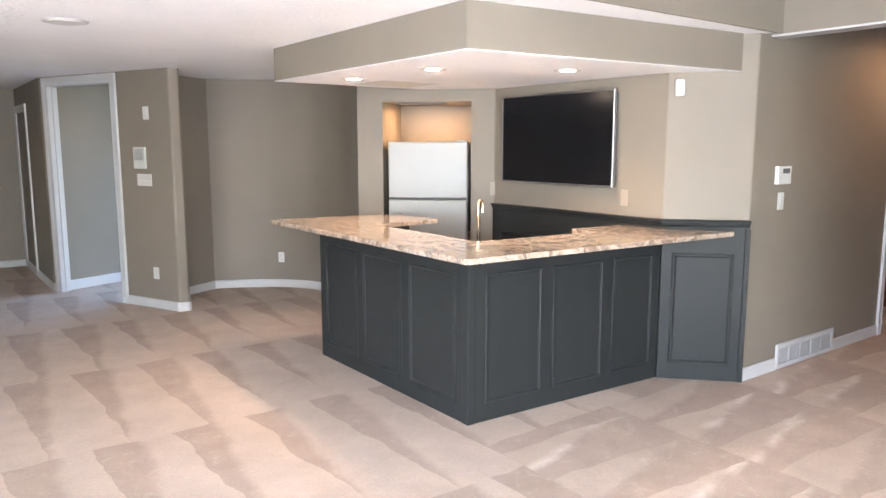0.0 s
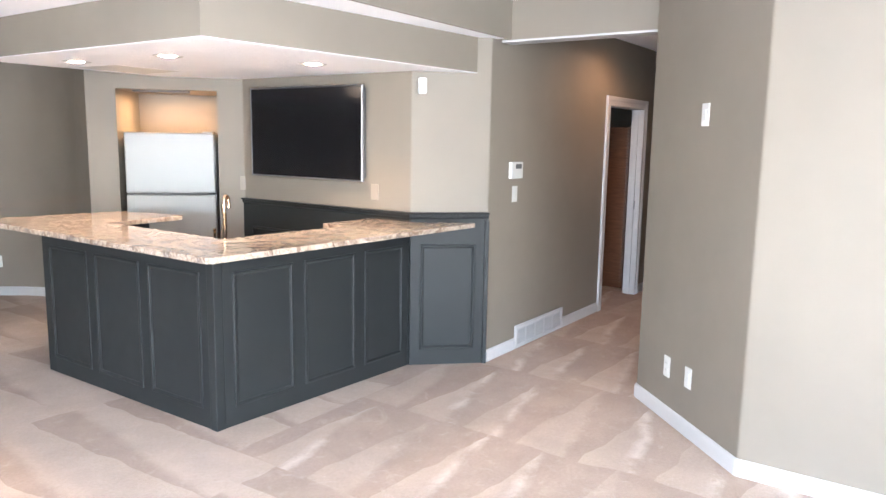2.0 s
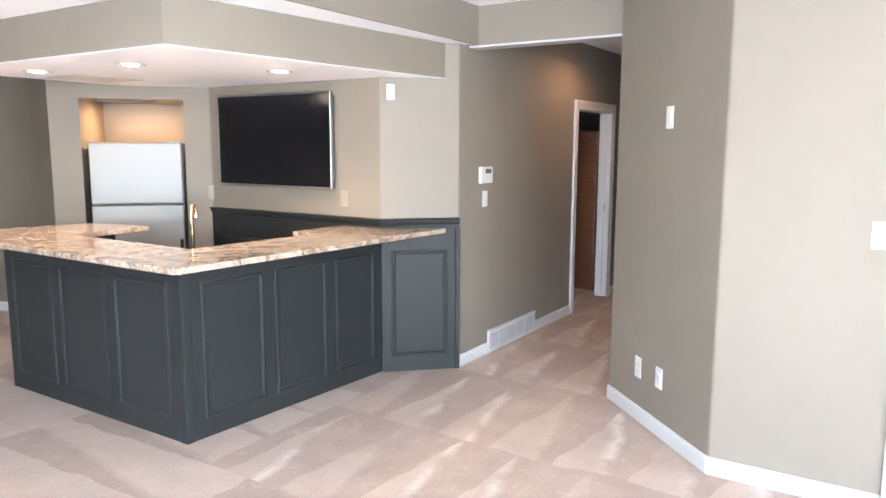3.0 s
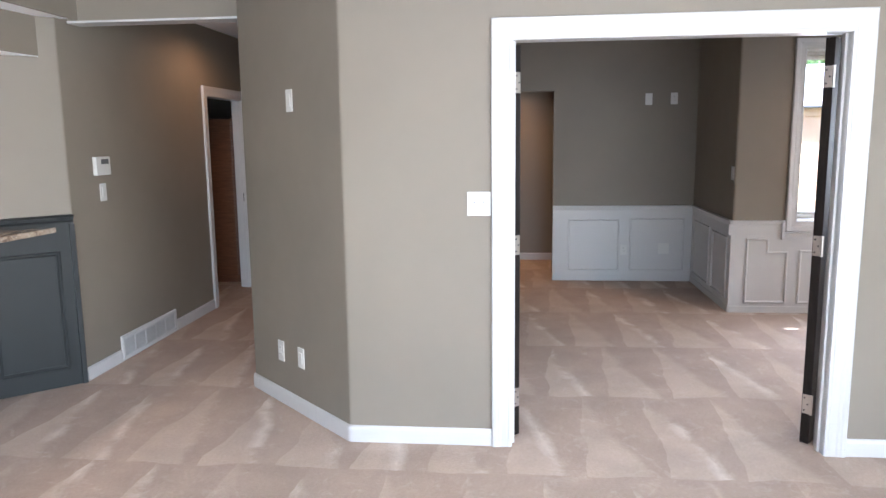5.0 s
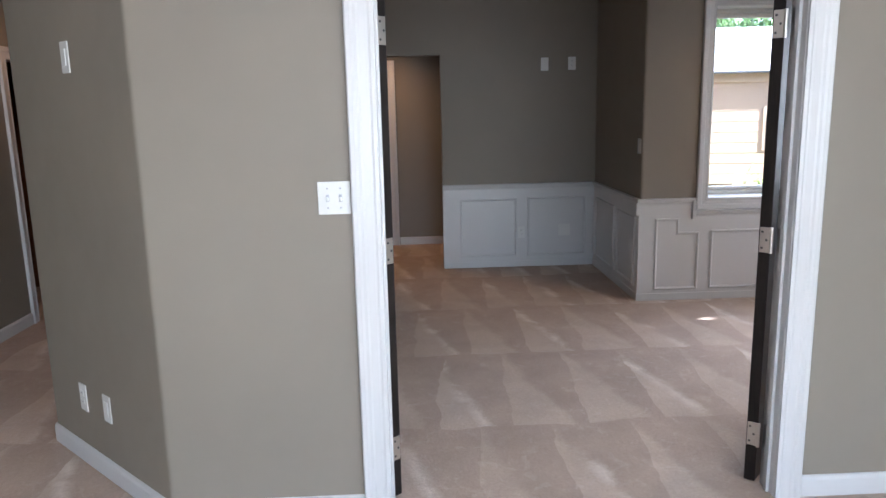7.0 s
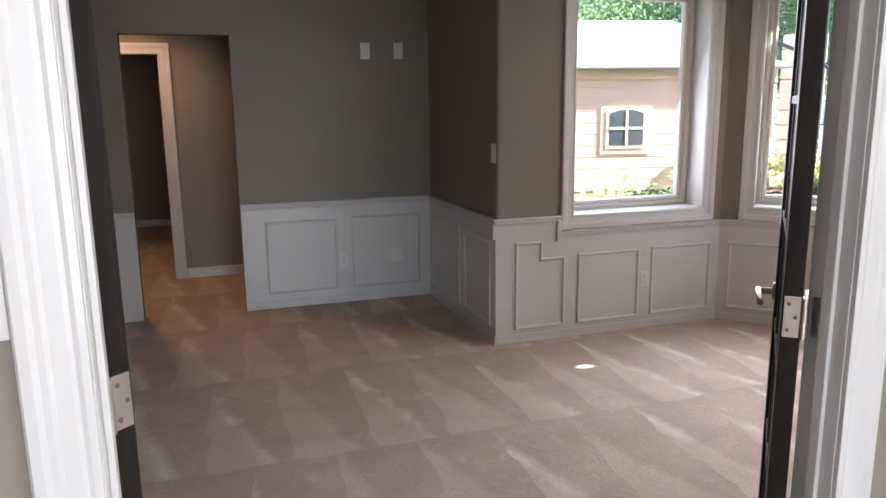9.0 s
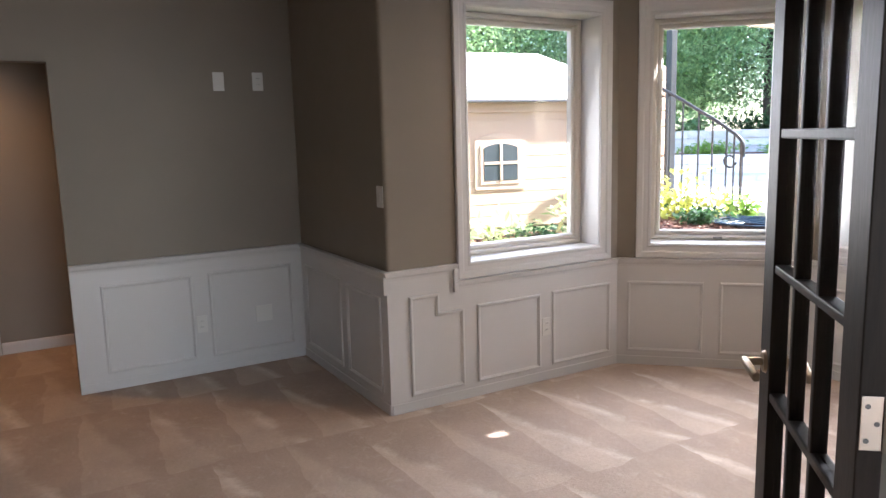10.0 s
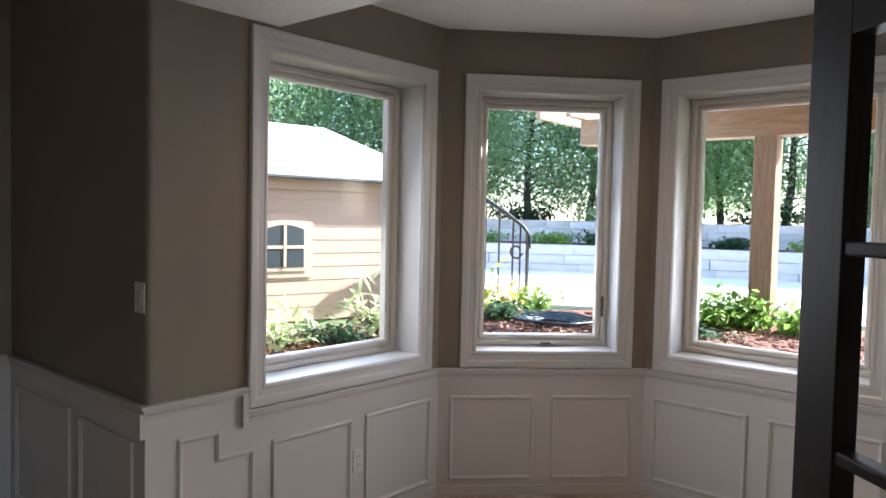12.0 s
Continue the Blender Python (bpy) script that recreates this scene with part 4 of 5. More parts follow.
def ceiling_vent(x, y, z, turn=0):
    v = thing("ceiling_vent", "white louvred register in the study ceiling", "vent", pose(x, y, z, 0, 0, turn), group="ceiling registers")
    for s in (-1, 1):
        part("frame_side", bbox(-0.15, 0.15, s * 0.065 - 0.01, s * 0.065 + 0.01, -0.008, 0.0, 0.002), WHITE, v)
        part("frame_end", bbox(s * 0.15 - 0.01, s * 0.15 + 0.01, -0.075, 0.075, -0.008, 0.0, 0.002), WHITE, v)
    part("backing", bbox(-0.14, 0.14, -0.06, 0.06, -0.0015, 0.0), SLOT, v)
    for i in range(7):
        y0 = -0.05 + i * 0.0165
        part("louvre", bbox(-0.14, 0.14, -0.006, 0.006, -0.001, 0.001, 0, Matrix.Translation((0, y0, -0.005)) @ Matrix.Rotation(radians(35), 4, "X")), WHITE, v)


slot = thing("ceiling_slot", "small dark slotted outlet in the white study ceiling", "vent", pose(7.88, -1.79, TOP))
part("rim", bbox(-0.045, 0.045, -0.06, 0.06, -0.003, 0.0, 0.001), GRILLE, slot)
part("slot", bbox(-0.036, 0.036, -0.051, 0.051, -0.005, -0.0025, 0.001), SLOT, slot)
ceiling_vent(5.2, -3.9, TOP)
speaker = thing("ceiling_speaker", "round white ceiling speaker with a flush grille", "speaker", pose(1.17, 4.90, LOW))
bm = bmesh.new()
bmesh.ops.create_cone(bm, cap_ends=True, segments=40, radius1=0.12, radius2=0.13, depth=0.008)
bm.transform(Matrix.Translation((0, 0, -0.004)))
part("grille", bm, WHITE, speaker, "", True)
bm = bmesh.new()
bmesh.ops.create_cone(bm, cap_ends=True, segments=40, radius1=0.095, radius2=0.1, depth=0.006)
bm.transform(Matrix.Translation((0, 0, -0.010)))
part("cone_cover", bm, PLATE, speaker, "", True)
hatch = thing("access_hatch", "white flush access hatch in the bar soffit", "hatch", pose(3.52, 4.98, SOFFIT))
part("panel", bbox(-0.26, 0.26, -0.22, 0.22, -0.006, 0.0, 0.002), PLATE, hatch)

# sink bench inside the bar with its tap
bench = thing("sink_bench", "low grey bench with granite top inside the bar", "cabinet", pose(3.03, 3.42, 0))
part("body", bbox(0.0, 0.9, 0.0, 0.42, 0.002, 0.86, 0.004), BARGREY, bench)
part("worktop", bbox(-0.005, 0.92, -0.01, 0.45, 0.86, 0.89, 0.005), GRANITE, bench, "granite worktop")


def tube(name, pts, radius, material, parent=None, label="", sides=10):
    cu = bpy.data.curves.new(name, "CURVE")
    cu.dimensions, cu.bevel_depth, cu.bevel_resolution, cu.resolution_u = "3D", radius, 3, 8
    sp = cu.splines.new("BEZIER")
    sp.bezier_points.add(len(pts) - 1)
    for bp, co in zip(sp.bezier_points, pts):
        bp.co = co
        bp.handle_left_type = bp.handle_right_type = "AUTO"
    cu.use_fill_caps = True
    cu.materials.append(material)
    tmp = new(name + "_tmp", cu)
    me = bpy.data.meshes.new_from_object(tmp)
    bpy.data.objects.remove(tmp)
    for f in me.polygons:
        f.use_smooth = True
    ob = new(name, me)
    if parent is not None:
        ob.parent = parent
    return tagged(ob, label)


tap = thing("bar_tap", "slim polished gooseneck bar tap, lamp warmth put into its colour", "tap", pose(3.34, 3.735, 0.89))
bm = bmesh.new()
bmesh.ops.create_cone(bm, cap_ends=True, segments=20, radius1=0.026, radius2=0.02, depth=0.03)
bm.transform(Matrix.Translation((0, 0, 0.015)))
part("base", bm, TAPMETAL, tap, "", True)
tube("spout", [(0, 0, 0.02), (0, 0, 0.20), (0, 0, 0.34), (0.012, 0.004, 0.365), (0.03, 0.006, 0.36), (0.038, 0.006, 0.33), (0.038, 0.006, 0.29)], 0.011, TAPMETAL, tap)
part("lever", bbox(-0.085, -0.072, -0.007, 0.007, 0.0, 0.17, 0.004), TAPMETAL, tap)

# cabinet in the room behind the hall door
wardrobe = thing("tall_cabinet", "tall dark-brown stained wooden cabinet in the store room", "cabinet", pose(8.15, 2.95, 0))
part("body", bbox(0.02, 0.6, 0.0, 1.6, 0.002, 1.80, 0.004), OAK, wardrobe)
for i in range(2):
    d = part("cabinet_door", bbox(0.0, 0.02, 0.01 + i * 0.8, 0.79 + i * 0.8, 0.08, 1.79, 0.004), OAK, wardrobe)
    part("door_handle", bbox(-0.02, 0.0, 0.72 + i * 0.12, 0.735 + i * 0.12, 0.9, 1.05, 0.003), NICKEL, d)
strike = tagged(solid("strike_plate", bbox(7.925, 7.9285, 2.76, 2.80, 0.93, 1.02, 0.001), RUBBER), "dark strike plate on the white door jamb", "strike plate")

# ---- outside ----
GZ = 0.62
SOIL = painted("soil_and_lawn", (0.10, 0.13, 0.045), 0.95, 40, 0.8, 0.4, 0.02)
MULCH = painted("red_bark_mulch", (0.22, 0.095, 0.06), 0.95, 55, 1.0, 0.45, 0.03)
PAVE = painted("pale_concrete", (0.82, 0.80, 0.76), 0.85, 30, 0.3, 0.08, 0.004)
STONE = painted("grey_wall_stone", (0.74, 0.69, 0.62), 0.9, 22, 0.8, 0.14, 0.01)
TAN = painted("tan_resin_siding", (0.56, 0.395, 0.275), 0.6, 35, 0.2, 0.05)
TRIM = painted("pale_tan_trim", (0.58, 0.42, 0.30), 0.6, 35, 0.2, 0.05)
ROOF = painted("pale_shingle_roof", (0.74, 0.73, 0.71), 0.8, 30, 0.6, 0.08, 0.006)
DARKGLASS = Mat("dark_playhouse_pane", 0.1, 0.0, (0.05, 0.06, 0.07)).m
solid("ground", prism([(-80, -80), (80, -80), (80, 80), (13.7, 80), (13.7, -2.35), (7.30, -2.35), (7.30, -3.83), (6.32, -4.84), (-4.4, -4.84), (-4.4, 80), (-80, 80)], GZ - 0.5, GZ), SOIL, "garden soil and lawn", "ground", "structure")
rng = random.Random(7)


def blob_plan(cx, cy, rx, ry, n=28, wob=0.12):
    k = [rng.uniform(1 - wob, 1 + wob) for _ in range(n)]
    return [(cx + rx * (k[i] + k[i - 1]) / 2 * math.cos(i * math.tau / n), cy + ry * (k[i] + k[i - 1]) / 2 * math.sin(i * math.tau / n)) for i in range(n)]


solid("mulch_bed", prism(blob_plan(7.4, -6.0, 1.5, 1.3), GZ - 0.1, GZ + 0.03), MULCH, "red bark mulch bed under the bay", "bed", "structure")
solid("mulch_bed", prism(blob_plan(5.6, -6.3, 1.9, 1.4), GZ - 0.1, GZ + 0.034), MULCH, "red bark mulch bed beside the pergola post", "bed", "structure")


def arc(cx, cy, r, a0, a1, n):
    return [Vector((cx + r * math.cos(radians(a0 + (a1 - a0) * i / n)), cy + r * math.sin(radians(a0 + (a1 - a0) * i / n)))) for i in range(n + 1)]


inner, outer = arc(5.0, -1.5, 6.7, -128, -42, 30), arc(5.0, -1.5, 11.75, -128, -42, 30)
solid("patio", prism([tuple(p) for p in inner] + [tuple(p) for p in reversed(outer)], GZ - 0.1, GZ + 0.04), PAVE, "sunlit pale concrete patio", "patio", "structure")
solid("upper_bed", prism([tuple(p) for p in arc(5.0, -1.5, 11.9, -128, -30, 30)] + [tuple(p) for p in reversed(arc(5.0, -1.5, 13.7, -128, -30, 30))], GZ - 0.1, 1.10), MULCH, "raised mulch bed between stone walls", "bed", "structure")
solid("upper_ground", prism([tuple(p) for p in arc(5.0, -1.5, 13.9, -130, -26, 30)] + [tuple(p) for p in reversed(arc(5.0, -1.5, 40, -130, -26, 30))], GZ - 0.1, 1.50), SOIL, "higher lawn behind the stone wall", "ground", "structure")


def stone_wall(name, r, z0, z1, courses, a0, a1, label):
    """A curved dry-stone wall; each block is a piece of its own."""
    w = thing(name, label, "retaining wall", kind="structure")
    h = (z1 - z0) / courses
    shapes = []
    for _ in range(5):
        bm = bbox(-0.5, 0.5, -0.15, 0.15, 0.0, 1.0, 0.012, None, 1)
        for v in bm.verts:
            v.co += Vector((rng.uniform(-0.012, 0.012), rng.uniform(-0.03, 0.03), 0))
        shapes.append(mesh_of(bm, STONE))
    for c in range(courses):
        length = r * radians(a1 - a0)
        s = rng.uniform(0, 0.3)
        while s < length:
            wid = rng.uniform(0.3, 0.9)
            a = radians(a0) + (s + wid / 2) / r
            ob = new("stone_block", rng.choice(shapes))
            ob.parent = w
            ob.matrix_basis = Matrix.Translation((5.0 + r * math.cos(a), -1.5 + r * math.sin(a), z0 + c * h)) @ Matrix.Rotation(a + math.pi / 2, 4, "Z") @ Matrix.Diagonal((wid - 0.006, 1, h - 0.004, 1))
            s += wid


stone_wall("stone_wall", 11.85, GZ, 1.12, 3, -112, -40, "low curved grey block retaining wall by the patio")
stone_wall("stone_wall", 13.75, 1.08, 1.54, 3, -112, -34, "second curved grey block wall behind the bed")

# plants


def leaf_material(name, dark, light, through_light=0.5):
    q = Mat(name, 0.6)
    g = q.node("NewGeometry")
    n = q.noise(3.0, 3.0)
    q.colour(q.ramp(q.math("ADD", q.math("MULTIPLY", g.outputs["Random Per Island"], 0.7), q.math("MULTIPLY", n, 0.3)), [(0.15, dark), (0.85, light)]))
    thin = q.node("BsdfTranslucent")
    q.join(q.b.inputs["Base Color"].links[0].from_socket, thin.inputs[0])
    mix = q.node("MixShader")
    mix.inputs[0].default_value = through_light
    q.join(q.b.outputs[0], mix.inputs[1])
    q.join(thin.outputs[0], mix.inputs[2])
    q.join(mix.outputs[0], q.t.nodes["Material Output"].inputs[0])
    return q.m


CONIFER = leaf_material("conifer_green", (0.22, 0.35, 0.17), (0.50, 0.63, 0.32), 0.7)
PALE = leaf_material("pale_strap_leaf", (0.42, 0.50, 0.20), (0.70, 0.74, 0.46))
FRESH = leaf_material("fresh_leaf_green", (0.16, 0.30, 0.05), (0.40, 0.56, 0.13), 0.6)
YELLOW = leaf_material("yellow_green_leaf", (0.30, 0.34, 0.05), (0.58, 0.56, 0.12))
DEEP = leaf_material("deep_leaf_green", (0.02, 0.06, 0.02), (0.07, 0.14, 0.05))
BARK = wood("tree_bark", (0.05, 0.035, 0.025), (0.12, 0.09, 0.07), 0.9, (6.0, 6.0, 1.0), 0.8)


def leaves(points, size, material, npr, droop=0.3, long=1.6):
    """One mesh of many bent leaves at the points."""
    n = len(points)
    a, tilt = npr.uniform(0, math.tau, n), npr.normal(-droop, 0.5, n)
    s = size * npr.uniform(0.6, 1.4, n)
    u = np.stack([np.cos(a) * np.cos(tilt), np.sin(a) * np.cos(tilt), np.sin(tilt)], 1)
    w = np.stack([-np.sin(a), np.cos(a), npr.normal(0, 0.3, n)], 1)
    c = np.array(points)
    us, ws = u * (s * long)[:, None], w * (s * 0.5)[:, None]
    dip = np.zeros((n, 3))
    dip[:, 2] = -0.25 * s
    verts = np.stack([c, c + us * 0.45 + ws, c + us + dip, c + us * 0.45 - ws], 1).reshape(-1, 3)
    faces = np.arange(4 * n).reshape(-1, 4)
    me = bpy.data.meshes.new("leaves")
    me.from_pydata(verts.tolist(), [], faces.tolist())
    me.materials.append(material)
    return me


def tree(x, y, z, height, radius, seed, label, clear=1.0):
    """A tapered trunk with limbs and a ragged crown of clumps."""
    npr = np.random.default_rng(seed)
    t = thing("conifer_tree", label, "tree", pose(x, y, z), group="garden trees")
    bm = bmesh.new()
    rings = []
    for k in range(7):
        f = k / 6
        r = 0.09 * (1 - 0.85 * f) * height / 6
        ox, oy = npr.normal(0, 0.05, 2)
        rings.append([bm.verts.new((ox + r * math.cos(i * math.tau / 9), oy + r * math.sin(i * math.tau / 9), f * height * 0.9)) for i in range(9)])
    for p, q in zip(rings, rings[1:]):
        for i in range(9):
            bm.faces.new((p[i], p[(i + 1) % 9], q[(i + 1) % 9], q[i]))
    part("trunk", bm, BARK, t, "", True)
    pts = []
    bm = bmesh.new()
    for k in range(150):
        f = (k + npr.uniform(0, 1)) / 150
        zc = clear + (height - clear) * f
        env = radius * (1 - f) ** 0.5 * (0.55 + 0.45 * min(1, f * 6)) * npr.uniform(0.6, 1.1)
        a = npr.uniform(0, math.tau)
        tip = Vector((env * math.cos(a), env * math.sin(a), zc))
        if k % 3 == 0:
            base = Vector((0, 0, zc - 0.3))
            side = Vector((-math.sin(a), math.cos(a), 0)) * 0.025
            up = Vector((0, 0, 0.03))
            q = [bm.verts.new(base + side), bm.verts.new(base - side), bm.verts.new(base + up), bm.verts.new(tip)]
            for f3 in ((0, 1, 3), (1, 2, 3), (2, 0, 3)):
                bm.faces.new([q[i] for i in f3])
        m = 300
        spread = 0.17 + 0.12 * env
        for rr in npr.normal(0, 1, (m, 3)):
            back = npr.uniform(0.55, 1.05)
            pts.append((tip.x * back + rr[0] * spread, tip.y * back + rr[1] * spread, tip.z + rr[2] * spread * 1.1 - 0.1))
    part("limbs", bm, BARK, t)
    pts = [p for p in pts if p[2] > clear * 0.5]
    crown = new("crown", leaves(pts, 0.042, CONIFER, npr, 0.35, 1.7))
    crown.parent = t
    return t


first = [tree(0, 0, 0, 5.6, 2.2, 11 + i, "tall dense green conifer behind the stone wall", 0.5 + 0.25 * i) for i in range(3)]
spots = [(a, r) for a, r in zip((-114, -106, -99, -93, -87, -81, -76, -71, -66, -61, -56, -51, -46, -41, -36, -31, -26, -20, -14, -8, -90, -68, -48), (17, 18, 16.4, 17.5, 16.2, 17.4, 16.0, 17.2, 16.1, 17.4, 16.2, 17.6, 16.4, 17.0, 16.4, 15.5, 15.0, 14.5, 15, 15, 20.5, 20.5, 20.5))]
for i, (a, r) in enumerate(spots):
    m = Matrix.Translation((5.0 + r * math.cos(radians(a)), -1.5 + r * math.sin(radians(a)), 1.48 if a < -27 else GZ)) @ Matrix.Rotation(i * 1.9, 4, "Z") @ Matrix.Scale(rng.uniform(0.9, 1.06), 4)
    if i < 3:
        first[i].matrix_basis = m
    else:
        copy_thing(first[i % 3], m)


def bush(x, y, z, r, h, n, size, material, seed, name, label, spiky=False):
    npr = np.random.default_rng(seed)
    b = thing(name, label, "plant", pose(x, y, z))
    pts, stems = [], bmesh.new()
    for k in range(14):
        a, rr = npr.uniform(0, math.tau), r * math.sqrt(npr.uniform(0, 1))
        top = Vector((rr * math.cos(a), rr * math.sin(a), h * npr.uniform(0.55, 1.0) * (1 - 0.4 * rr / r)))
        s = 0.008
        q = [stems.verts.new((s, 0, -0.03)), stems.verts.new((-s, s, -0.03)), stems.verts.new((-s, -s, -0.03)), stems.verts.new(top)]
        for f3 in ((0, 1, 3), (1, 2, 3), (2, 0, 3)):
            stems.faces.new([q[i] for i in f3])
        for _ in range(n // 14):
            back = npr.uniform(0.25, 1.05)
            pts.append((top.x * back + npr.normal(0, 0.22 * r), top.y * back + npr.normal(0, 0.22 * r), max(0.0, top.z * back + npr.normal(0, 0.08 * h))))
    part("stems", stems, BARK, b)
    ob = new("foliage", leaves(pts, size, material, npr, -0.2 if spiky else 0.2, 4.0 if spiky else 1.7))
    ob.parent = b
    return b


bush(8.45, -4.15, GZ, 0.30, 0.22, 420, 0.03, DEEP, 1, "shrub", "small dark-leaved shrub beside the playhouse")
bush(8.6, -3.75, GZ, 0.30, 0.30, 110, 0.045, PALE, 2, "hosta", "sunlit pale yellow-green strap-leaved plant", True)
bush(8.6, -4.70, GZ, 0.34, 0.42, 100, 0.048, PALE, 3, "hosta", "sunlit arching strap-leaved plant", True)
bush(8.75, -6.25, GZ, 0.46, 0.60, 620, 0.045, YELLOW, 4, "shrub", "bright yellow-green shrub by the steps")
bush(8.25, -5.95, GZ + 0.02, 0.26, 0.24, 420, 0.04, DEEP, 5, "shrub", "dark green low shrub beside the hose")
bush(8.55, -6.85, GZ, 0.22, 0.34, 220, 0.055, FRESH, 6, "shrub", "broad-leaved green shrub by the patio")
bush(6.75, -7.05, GZ + 0.02, 0.50, 0.44, 1300, 0.042, FRESH, 7, "shrub", "bright green ferny shrub at the pergola post")
bush(6.05, -7.25, GZ + 0.02, 0.34, 0.34, 700, 0.042, FRESH, 8, "shrub", "bright green ferny shrub at the pergola post")
bush(6.65, -6.35, GZ + 0.02, 0.34, 0.13, 450, 0.035, DEEP, 9, "ground_cover", "low dark green ground cover in mulch")
for i, a in enumerate((-62, -58, -72, -79, -86, -52)):
    bush(5.0 + 12.9 * math.cos(radians(a)), -1.5 + 12.9 * math.sin(radians(a)), 1.08, 0.55, 0.34, 600, 0.05, FRESH if i % 2 else DEEP, 20 + i, "shrub", "low green mound in the raised bed")

for i in range(13):
    a = radians(-108 + i * 5.8 + rng.uniform(-1, 1))
    bush(5.0 + 14.9 * math.cos(a), -1.5 + 14.9 * math.sin(a), 1.48, 0.75, rng.uniform(0.45, 0.8), 900, 0.06, CONIFER if i % 3 else DEEP, 50 + i, "shrub", "low green shrub behind the upper stone wall")

# bark chips on the beds
npr = np.random.default_rng(5)
bm_v, bm_f = [], []
for cx, cy, rx, ry in ((7.4, -6.0, 1.3, 1.1), (5.6, -6.3, 1.65, 1.2), (8.5, -4.3, 0.5, 0.9)):
    for _ in range(1300):
        a, r = npr.uniform(0, math.tau), math.sqrt(npr.uniform(0, 1))
        c = Vector((cx + rx * r * math.cos(a), cy + ry * r * math.sin(a), GZ + (0.036 if cx < 8 else 0.004)))
        t = Matrix.Rotation(npr.uniform(0, math.tau), 3, "Z") @ Matrix.Rotation(npr.normal(0, 0.35), 3, "X")
        l, w, h = npr.uniform(0.015, 0.045), npr.uniform(0.006, 0.014), npr.uniform(0.004, 0.012)
        n0 = len(bm_v)
        bm_v += [c + t @ Vector(p) for p in ((-l, -w, -h), (l, -w * 0.6, -h), (l * 0.9, w, -h), (-l * 0.8, w * 0.8, -h), (-l * 0.8, -w * 0.7, h), (l * 0.8, -w * 0.4, h), (l * 0.7, w * 0.7, h), (-l * 0.6, w * 0.6, h))]
        bm_f += [tuple(n0 + i for i in f) for f in ((4, 5, 6, 7), (0, 1, 5, 4), (1, 2, 6, 5), (2, 3, 7, 6), (3, 0, 4, 7))]
me = bpy.data.meshes.new("bark_chips")
me.from_pydata(bm_v, [], bm_f)
chip = Mat("bark_chip", 0.9)
chip.colour(chip.ramp(chip.node("NewGeometry").outputs["Random Per Island"], [(0.1, (0.10, 0.045, 0.03)), (0.6, (0.25, 0.12, 0.075)), (0.95, (0.42, 0.27, 0.19))]))
me.materials.append(chip.m)
tagged(new("bark_chips", me), "loose reddish bark chips over the garden beds", "mulch", kind="stuff")

# hose
hose = thing("garden_hose", "coiled dark rubber garden hose on the mulch", "hose", pose(7.72, -6.0, GZ + 0.05))
pts = []
for i in range(90):
    a = i * math.tau / 18
    r = 0.13 + 0.042 * (i / 18) + 0.016 * math.sin(i * 1.7)
    pts.append((r * math.cos(a) * 1.15, r * math.sin(a), 0.0 + 0.010 * (i / 18)))
tube("coil", pts, 0.013, BLACKPIPE, hose)

# railing of the garden steps
rail = thing("handrail", "black iron handrail curving down the garden steps", "railing", pose(0, 0, 0))
r0, r1 = Vector((9.9, -7.3, GZ)), Vector((9.15, -7.68, GZ))
tops = [(10.75, -6.95, 2.36), (10.35, -7.12, 2.24), (9.95, -7.3, 2.02), (9.6, -7.46, 1.78), (9.3, -7.6, 1.56), (9.15, -7.68, 1.40), (9.13, -7.69, 1.22)]
tube("top_rail", tops, 0.022, IRON, rail)
tube("scroll", [(9.2, -7.66, 1.16), (9.26, -7.63, 1.10), (9.33, -7.6, 1.18), (9.27, -7.62, 1.24), (9.22, -7.65, 1.20)], 0.012, IRON, rail)
for i, (x, y, z) in enumerate(tops[:6]):
    for k in range(2):
        if i == 5 and k:
            break
        x2, y2, z2 = tops[i + 1] if i < 5 else tops[5]
        xx, yy, zz = (x + (x2 - x) * k / 2, y + (y2 - y) * k / 2, z + (z2 - z) * k / 2)
        w = 0.016 if i in (0, 2, 5) and not k else 0.009
        part("baluster", bbox(xx - w, xx + w, yy - w, yy + w, GZ - 0.02, zz, 0.002, None, 1), IRON, rail)

# post and stacked blocks beside the garden steps
post = thing("deck_post", "slim black painted post beside the garden steps", "post", pose(10.5, -7.95, GZ))
part("shaft", bbox(-0.05, 0.05, -0.05, 0.05, -0.02, 2.6, 0.006), IRON, post)
part("base_plate", bbox(-0.09, 0.09, -0.09, 0.09, 0.0, 0.02, 0.004), IRON, post)
part("cap", bbox(-0.065, 0.065, -0.065, 0.065, 2.6, 2.63, 0.006), IRON, post)
pillar = thing("stone_pillar", "stacked tan block pillar at the garden steps", "pillar", pose(10.82, -8.0, GZ))
for i in range(9):
    k = 0.012 * (-1) ** i
    part("stone_block", bbox(-0.2 + k, 0.2 + k, -0.2 - k, 0.2 - k, i * 0.2, i * 0.2 + 0.194, 0.018, None, 1), TAN, pillar)

